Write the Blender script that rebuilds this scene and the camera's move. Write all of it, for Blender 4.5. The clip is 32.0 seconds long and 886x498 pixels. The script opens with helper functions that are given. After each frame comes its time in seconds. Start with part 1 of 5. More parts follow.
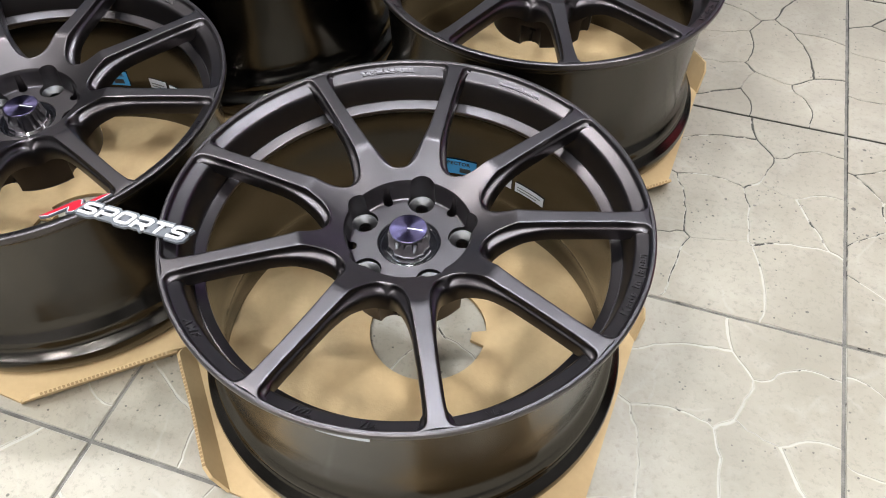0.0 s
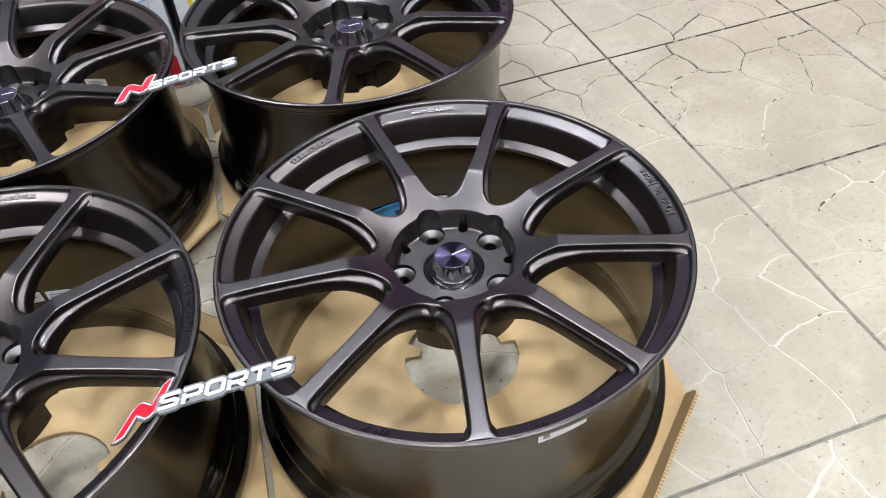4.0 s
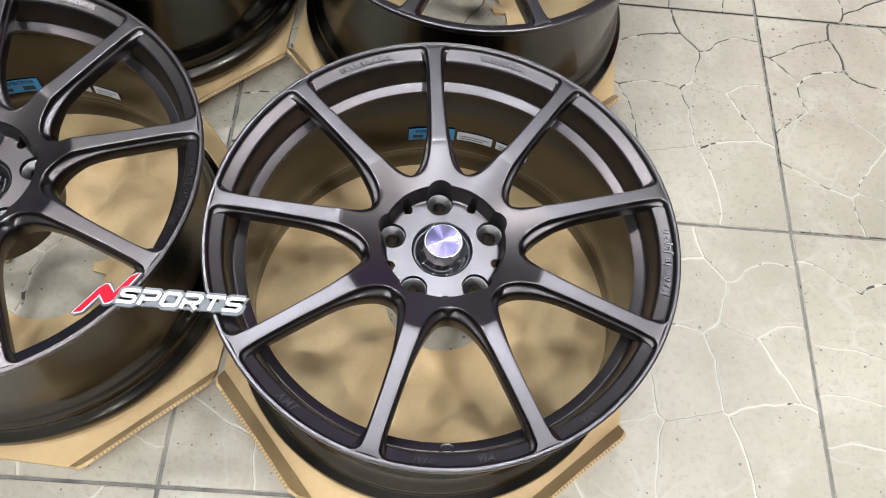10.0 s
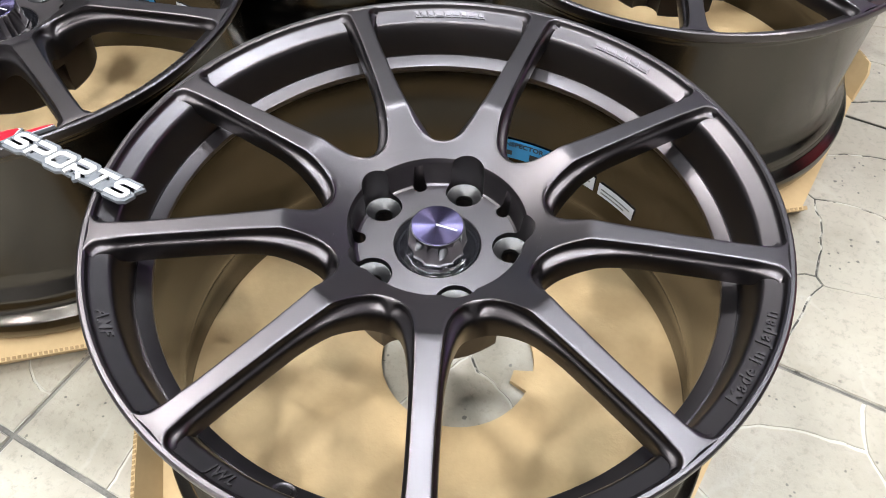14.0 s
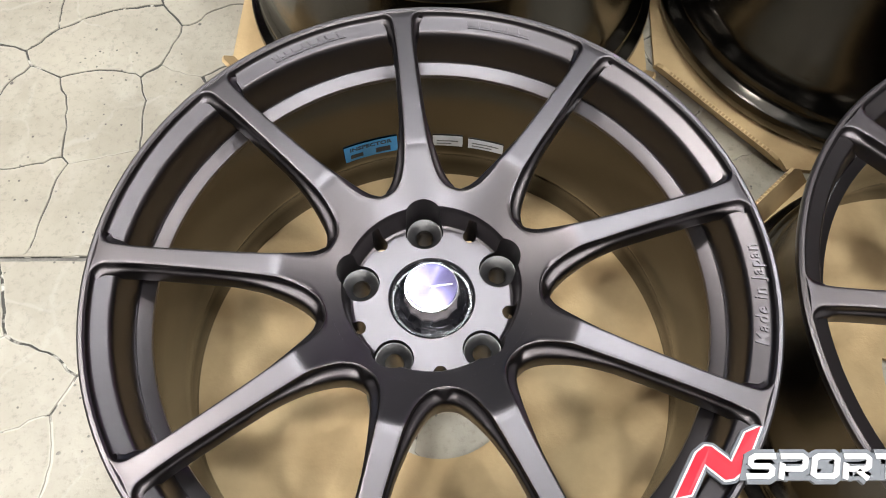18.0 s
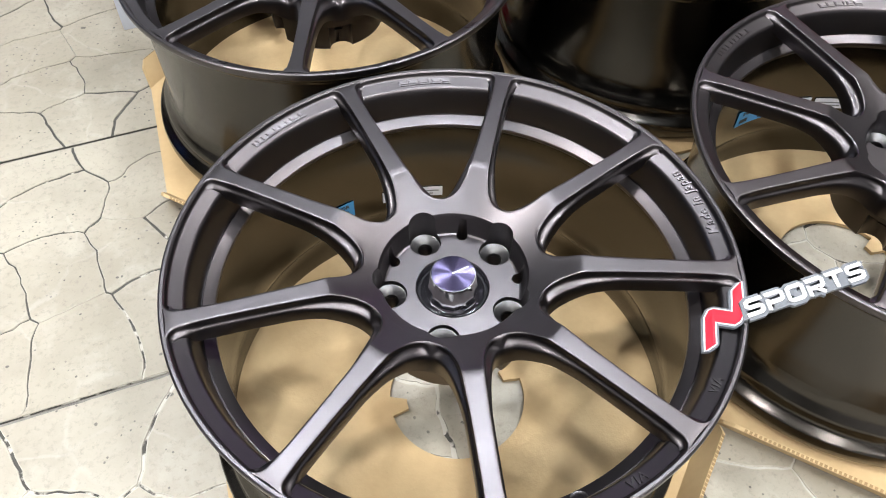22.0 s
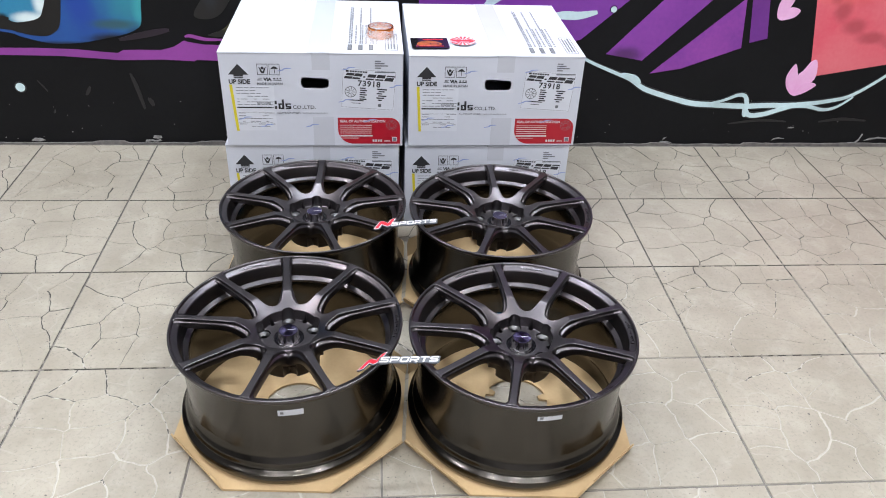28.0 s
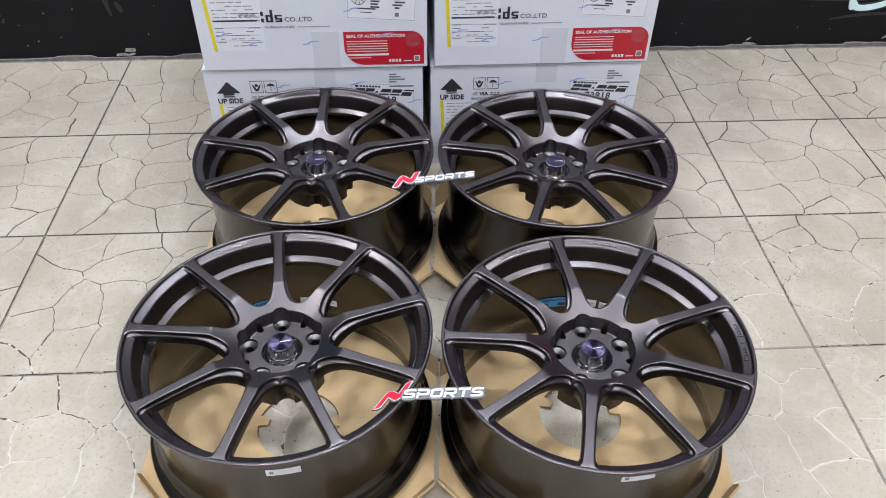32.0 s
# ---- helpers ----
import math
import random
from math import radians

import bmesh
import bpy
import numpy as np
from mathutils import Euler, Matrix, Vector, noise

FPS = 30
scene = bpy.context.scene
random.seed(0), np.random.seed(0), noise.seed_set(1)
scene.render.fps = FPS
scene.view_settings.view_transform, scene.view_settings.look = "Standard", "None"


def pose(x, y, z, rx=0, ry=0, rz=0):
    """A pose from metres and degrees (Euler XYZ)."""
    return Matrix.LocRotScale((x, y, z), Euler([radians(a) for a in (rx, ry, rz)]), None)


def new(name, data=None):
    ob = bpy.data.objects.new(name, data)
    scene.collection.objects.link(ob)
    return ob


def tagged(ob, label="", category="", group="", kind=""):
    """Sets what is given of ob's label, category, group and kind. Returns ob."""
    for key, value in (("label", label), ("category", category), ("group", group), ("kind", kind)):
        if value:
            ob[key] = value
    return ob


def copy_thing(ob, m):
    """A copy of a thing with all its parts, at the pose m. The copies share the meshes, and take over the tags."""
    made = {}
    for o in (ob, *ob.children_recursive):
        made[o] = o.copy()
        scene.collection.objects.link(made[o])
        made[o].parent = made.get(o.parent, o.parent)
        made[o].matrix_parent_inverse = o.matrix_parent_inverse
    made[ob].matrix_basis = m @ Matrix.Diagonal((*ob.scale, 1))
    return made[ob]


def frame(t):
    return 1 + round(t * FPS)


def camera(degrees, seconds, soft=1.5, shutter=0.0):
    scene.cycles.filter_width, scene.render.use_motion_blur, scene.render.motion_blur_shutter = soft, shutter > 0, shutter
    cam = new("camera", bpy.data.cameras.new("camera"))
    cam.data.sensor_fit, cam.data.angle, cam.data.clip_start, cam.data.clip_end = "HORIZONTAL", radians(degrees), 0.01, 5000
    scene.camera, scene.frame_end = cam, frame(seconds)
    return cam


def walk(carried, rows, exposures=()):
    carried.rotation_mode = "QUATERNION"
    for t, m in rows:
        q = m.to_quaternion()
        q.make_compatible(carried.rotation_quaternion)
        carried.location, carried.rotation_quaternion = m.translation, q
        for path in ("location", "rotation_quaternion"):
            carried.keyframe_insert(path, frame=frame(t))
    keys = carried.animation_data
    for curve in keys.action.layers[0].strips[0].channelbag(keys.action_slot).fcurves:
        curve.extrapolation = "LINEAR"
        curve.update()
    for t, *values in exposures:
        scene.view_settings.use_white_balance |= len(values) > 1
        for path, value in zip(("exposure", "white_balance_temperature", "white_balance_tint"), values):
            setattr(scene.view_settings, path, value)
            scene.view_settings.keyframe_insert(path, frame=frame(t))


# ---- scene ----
# camera and walk
cam = camera(59.0, 32.0, 1.0)
# seconds, x, y, z, then the pose's three angles
PATH = [
    (0.0, 0.4355, -0.7573, 0.8149, 39.88, 0.11, 18.54),
    (0.5, 0.4643, -0.7819, 0.8263, 40.98, 0.76, 16.75),
    (1.0, 0.4376, -0.7991, 0.8301, 41.84, 1.82, 12.90),
    (1.5, 0.3654, -0.7974, 0.8350, 41.98, 2.79, 7.87),
    (2.0, 0.3007, -0.7960, 0.8394, 42.05, 3.22, 2.28),
    (2.5, 0.2567, -0.7941, 0.8265, 42.25, 3.41, -3.30),
    (4.5, 0.0158, -0.8237, 0.7895, 45.23, 2.77, -25.16),
    (5.0, -0.0111, -0.7730, 0.7334, 45.10, 1.53, -30.83),
    (5.5, -0.0338, -0.7188, 0.6878, 45.06, -0.08, -33.74),
    (6.0, -0.0570, -0.6906, 0.6570, 45.38, -1.29, -34.32),
    (6.5, -0.0621, -0.6699, 0.6481, 46.05, -2.34, -33.12),
    (7.0, -0.0515, -0.6480, 0.6506, 45.34, -2.95, -30.25),
    (7.5, -0.0391, -0.6252, 0.6706, 44.40, -4.58, -26.60),
    (8.0, 0.0331, -0.6194, 0.6712, 43.76, -5.74, -18.59),
    (8.5, 0.1068, -0.6216, 0.7135, 38.28, -5.83, -9.53),
    (9.0, 0.1483, -0.6227, 0.7993, 30.85, -4.33, -3.56),
    (9.5, 0.1738, -0.6320, 0.8855, 27.40, -3.24, -0.56),
    (10.0, 0.2022, -0.6426, 0.9512, 26.15, -3.92, 3.01),
    (10.5, 0.2091, -0.6251, 0.9447, 26.07, -4.62, 7.97),
    (11.0, 0.2836, -0.5772, 0.8711, 28.29, -1.38, 17.40),
    (11.5, 0.3375, -0.5801, 0.7858, 31.66, -2.04, 23.93),
    (12.0, 0.3750, -0.5920, 0.7254, 34.91, -1.66, 27.61),
    (12.5, 0.4029, -0.6119, 0.6778, 37.84, -1.38, 29.32),
    (13.0, 0.4219, -0.6140, 0.6525, 39.22, -0.29, 28.62),
    (13.5, 0.4252, -0.6041, 0.6418, 39.47, -0.06, 28.41),
    (14.0, 0.4139, -0.5978, 0.6493, 39.17, -0.35, 28.56),
    (14.5, 0.3320, -0.5950, 0.6780, 38.15, -0.76, 27.50),
    (15.0, 0.1921, -0.6215, 0.6858, 39.34, -2.57, 26.35),
    (15.5, 0.0492, -0.6311, 0.6982, 39.47, -1.93, 24.73),
    (17.5, -0.2449, -0.4583, 0.7457, 25.66, -1.83, 8.12),
    (18.0, -0.2613, -0.4610, 0.7441, 26.17, -0.08, -0.62),
    (18.5, -0.2935, -0.4819, 0.7320, 25.12, -0.17, -8.20),
    (19.0, -0.3071, -0.5058, 0.7158, 25.19, -0.30, -12.24),
    (19.5, -0.3155, -0.5456, 0.6994, 27.92, -1.81, -12.78),
    (20.0, -0.3051, -0.6019, 0.6838, 31.95, -3.26, -11.09),
    (20.5, -0.3080, -0.6323, 0.6741, 35.63, -3.08, -11.12),
    (21.0, -0.3502, -0.6333, 0.6712, 37.53, -1.84, -14.12),
    (21.5, -0.4035, -0.6023, 0.6956, 38.15, -0.94, -18.44),
    (22.0, -0.4299, -0.6042, 0.7671, 38.16, -0.90, -21.26),
    (22.5, -0.4315, -0.6340, 0.9179, 38.02, -1.28, -21.85),
    (23.0, -0.4196, -0.7144, 1.0463, 40.03, -2.87, -20.21),
    (23.5, -0.3681, -0.8041, 1.1299, 43.06, -4.51, -17.07),
    (24.0, -0.3584, -0.9356, 1.1856, 44.77, -5.52, -14.15),
    (24.5, -0.3655, -1.0695, 1.2410, 46.86, -5.33, -12.30),
    (25.0, -0.2858, -1.2059, 1.2809, 50.17, -4.69, -10.55),
    (25.5, -0.2189, -1.3643, 1.2719, 55.12, -3.86, -8.75),
    (27.5, -0.0932, -1.5813, 1.2830, 58.28, -2.14, -5.17),
    (28.0, -0.0700, -1.5522, 1.2953, 56.57, -2.16, -4.11),
    (28.5, -0.0927, -1.4600, 1.3137, 54.23, -1.95, -3.61),
    (29.0, -0.1178, -1.3521, 1.3093, 51.25, -1.72, -4.26),
    (29.5, -0.1167, -1.2753, 1.2908, 49.61, -2.19, -4.31),
    (30.0, -0.0806, -1.1760, 1.2580, 48.26, -2.39, -3.50),
    (30.5, -0.0520, -1.0961, 1.2412, 47.65, -2.03, -2.98),
    (31.0, -0.0529, -1.0689, 1.2226, 47.40, -1.45, -2.61),
    (31.5, -0.0621, -1.0590, 1.1965, 47.51, -0.89, -2.72),
    (32.0, -0.0592, -1.0748, 1.1718, 47.82, -0.51, -3.06),
]
# the clip's camera brightens a little over the dark wheels: seconds, stops, kelvin, tint
EXPOSURES = [
    (0, 0.13, 6440, 11), (2, 0.17, 6440, 11), (5, 0.22, 6440, 11), (7, 0.4, 6420, 10.5), (8, 0.3, 6420, 10.5), (9, 0.17, 6420, 10.5), (10, 0.1, 6420, 10.5),
    (12, 0.33, 6420, 10.5), (13, 0.4, 6420, 10.5), (14, 0.44, 6420, 10.5), (15.5, 0.44, 6420, 10.5), (18, 0.12, 6720, 11), (19, 0.25, 6600, 11.5), (20, 0.36, 6520, 11.5),
    (22, 0.44, 6500, 11.5), (23, 0.22, 6380, 12), (25, 0.05, 6270, 13), (28, -0.03, 6260, 14), (30, -0.04, 6240, 14), (32, 0.04, 6240, 14),
]
walk(cam, [(r[0], pose(*r[1:])) for r in PATH], EXPOSURES)

# ---- world and lamps ----
world = bpy.data.worlds.new("room_world")
scene.world = world
world.use_nodes = True
world.node_tree.nodes["Background"].inputs[0].default_value = (0.75, 0.82, 1.0, 1)
world.node_tree.nodes["Background"].inputs[1].default_value = 0.02
CEILING_Z = 3.3
PANELS = [(-0.42, 0.96), (0.5, 0.96), (-0.6, -1.1), (0.7, -1.1)]
WARM_PANELS = [(-2.0, 0.4), (-1.5, 0.4), (1.95, 0.4), (1.8, -1.0), (-2.6, -1.7), (-0.85, -2.3), (0.85, -2.3), (-1.5, -3.8), (0.05, -3.6), (1.5, -3.8)]
LAMP_R = 0.083
LAMP_GLOW = 490.0
scene.view_settings.exposure = 0.0


# ---- materials ----
def material(name, base, rough=0.5, metal=0.0, mottle=0.0, scale=20.0, bump=0.0, bump_scale=400.0, second=None, coat=0.0, **more):
    """Principled surface with noise in colour (two scales), roughness and relief."""
    m = bpy.data.materials.new(name)
    m.use_nodes = True
    n, l = m.node_tree.nodes, m.node_tree.links
    b = n["Principled BSDF"]
    b.inputs["Base Color"].default_value = (*base, 1)
    b.inputs["Roughness"].default_value = rough
    b.inputs["Metallic"].default_value = metal
    b.inputs["Coat Weight"].default_value = coat
    for key, value in more.items():
        b.inputs[key.replace("_", " ")].default_value = value
    pos = n.new("ShaderNodeTexCoord").outputs["Object"]
    if mottle:
        big = n.new("ShaderNodeTexNoise")
        big.inputs["Scale"].default_value, big.inputs["Detail"].default_value = scale, 6
        fine = n.new("ShaderNodeTexNoise")
        fine.inputs["Scale"].default_value, fine.inputs["Detail"].default_value = scale * 14, 3
        l.new(pos, big.inputs["Vector"]), l.new(pos, fine.inputs["Vector"])
        add = n.new("ShaderNodeMath")
        add.operation = "MULTIPLY_ADD"
        add.inputs[1].default_value = 0.35
        l.new(fine.outputs[0], add.inputs[0]), l.new(big.outputs[0], add.inputs[2])
        ramp = n.new("ShaderNodeMapRange")
        ramp.inputs["From Min"].default_value, ramp.inputs["From Max"].default_value = 0.4, 0.95
        l.new(add.outputs[0], ramp.inputs["Value"])
        mix = n.new("ShaderNodeMix")
        mix.data_type = "RGBA"
        other = second or tuple(c * (1 - mottle) for c in base)
        mix.inputs["A"].default_value, mix.inputs["B"].default_value = (*base, 1), (*other, 1)
        l.new(ramp.outputs[0], mix.inputs["Factor"]), l.new(mix.outputs["Result"], b.inputs["Base Color"])
        rr = n.new("ShaderNodeMapRange")
        rr.inputs["To Min"].default_value, rr.inputs["To Max"].default_value = rough * 0.88, min(1, rough * 1.15)
        l.new(big.outputs[0], rr.inputs["Value"]), l.new(rr.outputs[0], b.inputs["Roughness"])
    if bump:
        grain = n.new("ShaderNodeTexNoise")
        grain.inputs["Scale"].default_value, grain.inputs["Detail"].default_value = bump_scale, 4
        l.new(pos, grain.inputs["Vector"])
        bp = n.new("ShaderNodeBump")
        bp.inputs["Strength"].default_value, bp.inputs["Distance"].default_value = bump, 0.001
        l.new(grain.outputs[0], bp.inputs["Height"]), l.new(bp.outputs[0], b.inputs["Normal"])
    return m


PAINT = material("satin_bronze_black_paint", (0.101, 0.093, 0.098), 0.34, 1.0, 0.06, 30, 0.02, 1500)
BARREL = material("barrel_bronze_paint", (0.085, 0.079, 0.071), 0.20, 1.0, 0.18, 14, 0.03, 900)
SEAT = material("machined_seat", (0.13, 0.13, 0.133), 0.36, 1.0, 0.25, 60)
CHROME = material("dark_chrome", (0.86, 0.85, 0.87), 0.09, 1.0)
GLOSS_BLACK = material("gloss_black_plastic", (0.008, 0.008, 0.010), 0.09, 0.0, 0.1, 40, Specular_IOR_Level=0.3)
WHITE_MARK = material("white_print", (0.594, 0.594, 0.601), 0.45, 0.0, 0.06, 60)
CARD = material("brown_cardboard", (0.515, 0.366, 0.192), 0.75, 0.0, 0.22, 9, 0.25, 260, second=(0.413, 0.290, 0.145))
CARD_CORE = material("corrugated_core", (0.304, 0.203, 0.094), 0.9, 0.0, 0.3, 80)
BOX_WHITE = material("white_box_board", (0.555, 0.58, 0.645), 0.55, 0.0, 0.07, 5, 0.08, 160)
INK = material("dark_grey_ink", (0.022, 0.023, 0.027), 0.6, 0.0, 0.25, 120)
INK_PALE = material("pale_grey_ink", (0.17, 0.18, 0.2), 0.6, 0.0, 0.25, 120)
RED_LABEL = material("red_label", (0.40, 0.008, 0.022), 0.4, 0.0, 0.1, 30)
PAPER = material("label_paper", (0.60, 0.625, 0.685), 0.5, 0.0, 0.06, 40)
YELLOW = material("yellow_strip", (0.616, 0.522, 0.014), 0.5, 0.0, 0.1, 40)
BLUE_LABEL = material("blue_label", (0.03, 0.24, 0.52), 0.4, 0.0, 0.1, 40)
BLUE_PEN = material("blue_marker", (0.26, 0.34, 0.64), 0.6, 0.0, 0.3, 90)
TAPE = material("clear_tape", (0.51, 0.53, 0.585), 0.25, 0.0, 0.05, 12)
# shade inside the boxes, put in as a near-black colour
INSIDE_SHADE = material("box_inside_shade", (0.03, 0.028, 0.025), 0.9, 0.0, 0.2, 20)
SIGN_GREY = material("sign_grey", (0.11, 0.12, 0.135), 0.5, 0.0, 0.1, 60)
SIGN_RED = material("sign_red", (0.56, 0.008, 0.024), 0.4, 0.0, 0.06, 60)
COPPER = material("orange_anodised", (0.85, 0.26, 0.05), 0.22, 1.0, 0.1, 60)
# unseen ceiling's grey, lowered to cut bounce light and darken wheel faces
CEILING_PAINT = material("ceiling_paint", (0.3, 0.3, 0.305), 0.8, 0.0, 0.08, 2, 0.1, 60)
# pale grey of two unseen walls, set by what the wheels reflect
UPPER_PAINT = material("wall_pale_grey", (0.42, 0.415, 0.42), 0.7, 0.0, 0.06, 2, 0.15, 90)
# grey of the unseen side walls, kept dark for the wheels' reflections
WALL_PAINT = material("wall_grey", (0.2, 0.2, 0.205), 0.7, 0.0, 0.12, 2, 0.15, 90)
DIFFUSER = material("diffuser_glow", (0.9, 0.9, 0.9), 0.4, Emission_Color=(0.88, 0.95, 1.0, 1.0), Emission_Strength=LAMP_GLOW)
DIFFUSER_WARM = material("diffuser_warm_glow", (0.9, 0.9, 0.9), 0.4, Emission_Color=(1.0, 0.985, 0.96, 1.0), Emission_Strength=LAMP_GLOW)
FITTING = material("fitting_white", (0.8, 0.8, 0.8), 0.4)
GROUT = material("dark_grout", (0.062, 0.058, 0.054), 0.9, 0.0, 0.5, 38, 0.6, 300, second=(0.246, 0.232, 0.207))


def tile_material():
    """Grey-beige moulded tile: worn top, joints with pale or dark dirt, dark specks."""
    m = bpy.data.materials.new("stone_tile")
    m.use_nodes = True
    n, l = m.node_tree.nodes, m.node_tree.links
    b = n["Principled BSDF"]
    geo = n.new("ShaderNodeNewGeometry").outputs["Position"]

    def noise_node(scale, detail, rough=0.55):
        t = n.new("ShaderNodeTexNoise")
        t.inputs["Scale"].default_value, t.inputs["Detail"].default_value, t.inputs["Roughness"].default_value = scale, detail, rough
        l.new(geo, t.inputs["Vector"])
        return t.outputs[0]

    def ramp(value, lo, hi, a=0.0, z=1.0):
        r = n.new("ShaderNodeMapRange")
        r.inputs["From Min"].default_value, r.inputs["From Max"].default_value = lo, hi
        r.inputs["To Min"].default_value, r.inputs["To Max"].default_value = a, z
        l.new(value, r.inputs["Value"])
        return r.outputs[0]

    def mix(f, a, c):
        x = n.new("ShaderNodeMix")
        x.data_type = "RGBA"
        for slot, v in (("A", a), ("B", c)):
            if isinstance(v, tuple):
                x.inputs[slot].default_value = (*v, 1)
            else:
                l.new(v, x.inputs[slot])
        l.new(f, x.inputs["Factor"])
        return x.outputs["Result"]

    body = mix(ramp(noise_node(4, 8), 0.36, 0.66), (0.341, 0.314, 0.255), (0.246, 0.222, 0.176))
    body = mix(ramp(noise_node(17, 8, 0.68), 0.50, 0.72, 0, 0.5), body, (0.225, 0.203, 0.164))
    body = mix(ramp(noise_node(11, 7, 0.66), 0.52, 0.68, 0, 0.55), body, (0.392, 0.368, 0.312))
    body = mix(ramp(noise_node(120, 5, 0.75), 0.52, 0.68, 0, 0.6), body, (0.159, 0.145, 0.123))
    for scale, lo, hi, where, first, last in ((19, 0.045, 0.06, 17, 0.52, 0.56), (44, 0.07, 0.10, 9, 0.50, 0.54), (95, 0.10, 0.15, 13, 0.52, 0.56)):
        spot = n.new("ShaderNodeTexVoronoi")
        spot.inputs["Scale"].default_value = scale
        bent = n.new("ShaderNodeTexNoise")
        bent.inputs["Scale"].default_value = scale * 4
        l.new(geo, bent.inputs["Vector"])
        shift = n.new("ShaderNodeVectorMath")
        shift.operation = "MULTIPLY_ADD"
        shift.inputs[1].default_value = (0.2 / scale, 0.12 / scale, 0)
        l.new(bent.outputs[1], shift.inputs[0]), l.new(geo, shift.inputs[2])
        l.new(shift.outputs[0], spot.inputs["Vector"])
        gate = n.new("ShaderNodeMath")
        gate.operation = "MULTIPLY"
        l.new(ramp(spot.outputs["Distance"], lo, hi, 1, 0), gate.inputs[0])
        l.new(ramp(noise_node(where, 2), first, last), gate.inputs[1])
        body = mix(gate.outputs[0], body, (0.072, 0.065, 0.058))
    crack = n.new("ShaderNodeTexVoronoi")
    crack.feature = "DISTANCE_TO_EDGE"
    crack.inputs["Scale"].default_value = 10.5
    bend_noise = n.new("ShaderNodeTexNoise")
    bend_noise.inputs["Scale"].default_value, bend_noise.inputs["Detail"].default_value = 9, 5
    l.new(geo, bend_noise.inputs["Vector"])
    bent = n.new("ShaderNodeVectorMath")
    bent.operation = "MULTIPLY_ADD"
    bent.inputs[1].default_value = (0.09, 0.09, 0)
    l.new(bend_noise.outputs[1], bent.inputs[0]), l.new(geo, bent.inputs[2])
    l.new(bent.outputs[0], crack.inputs["Vector"])
    faint = n.new("ShaderNodeMath")
    faint.operation = "MULTIPLY"
    l.new(ramp(crack.outputs["Distance"], 0.008, 0.03, 1, 0), faint.inputs[0])
    l.new(ramp(noise_node(7, 3), 0.5, 0.6, 0, 0.25), faint.inputs[1])
    body = mix(faint.outputs[0], body, (0.435, 0.413, 0.370))
    # pale dust rubbed out of the joints over the stones' borders
    dust = n.new("ShaderNodeAttribute")
    dust.attribute_name = "border"
    patch = n.new("ShaderNodeMath")
    patch.operation = "MULTIPLY"
    l.new(ramp(dust.outputs["Fac"], 0.15, 0.95), patch.inputs[0])
    along = n.new("ShaderNodeSeparateXYZ")
    l.new(geo, along.inputs[0])
    swept = n.new("ShaderNodeMath")
    swept.operation = "MULTIPLY"
    l.new(ramp(noise_node(6, 4), 0.38, 0.55, 0.15, 0.95), swept.inputs[0])
    l.new(ramp(along.outputs["Y"], -0.5, 0.35, 1.0, 0.12), swept.inputs[1])
    l.new(swept.outputs[0], patch.inputs[1])
    body = mix(patch.outputs[0], body, (0.46, 0.435, 0.385))
    tone = n.new("ShaderNodeObjectInfo").outputs["Random"]
    body = mix(ramp(tone, 0, 1, 0, 0.22), body, (0.366, 0.337, 0.275))
    l.new(body, b.inputs["Base Color"])
    l.new(ramp(noise_node(9, 6), 0.3, 0.7, 0.32, 0.5), b.inputs["Roughness"])
    bp = n.new("ShaderNodeBump")
    bp.inputs["Strength"].default_value, bp.inputs["Distance"].default_value = 0.35, 0.002
    l.new(noise_node(60, 6, 0.65), bp.inputs["Height"]), l.new(bp.outputs[0], b.inputs["Normal"])
    return m


def joint_material():
    """Dirt in the moulded joints of the tiles: pale dust in places, black in others."""
    m = material("joint_dirt", (0.522, 0.493, 0.435), 0.85, 0.0, 0.9, 3.0)
    n, l = m.node_tree.nodes, m.node_tree.links
    geo = n.new("ShaderNodeNewGeometry").outputs["Position"]
    dirt = n.new("ShaderNodeTexNoise")
    dirt.inputs["Scale"].default_value, dirt.inputs["Detail"].default_value = 3.4, 5
    l.new(geo, dirt.inputs["Vector"])
    sep = n.new("ShaderNodeSeparateXYZ")
    l.new(geo, sep.inputs[0])
    add = n.new("ShaderNodeMath")
    add.operation = "MULTIPLY_ADD"
    add.inputs[1].default_value = 0.62
    l.new(sep.outputs["Y"], add.inputs[0]), l.new(dirt.outputs[0], add.inputs[2])
    dash = n.new("ShaderNodeTexNoise")
    dash.inputs["Scale"].default_value, dash.inputs["Detail"].default_value = 48, 4
    l.new(geo, dash.inputs["Vector"])
    across = n.new("ShaderNodeMath")
    across.operation = "MULTIPLY_ADD"
    across.inputs[1].default_value = -0.11
    l.new(sep.outputs["X"], across.inputs[0]), l.new(add.outputs[0], across.inputs[2])
    both = n.new("ShaderNodeMath")
    both.operation = "MULTIPLY_ADD"
    both.inputs[1].default_value = 1.15
    l.new(dash.outputs[0], both.inputs[0]), l.new(across.outputs[0], both.inputs[2])
    r = n.new("ShaderNodeMapRange")
    r.inputs["From Min"].default_value, r.inputs["From Max"].default_value = 1.02, 1.09
    l.new(both.outputs[0], r.inputs["Value"])
    x = n.new("ShaderNodeMix")
    x.data_type = "RGBA"
    x.inputs["A"].default_value, x.inputs["B"].default_value = (0.43, 0.407, 0.36, 1), (0.05, 0.048, 0.042, 1)
    l.new(r.outputs[0], x.inputs["Factor"])
    l.new(x.outputs["Result"], n["Principled BSDF"].inputs["Base Color"])
    return m


TILE, JOINT = tile_material(), joint_material()


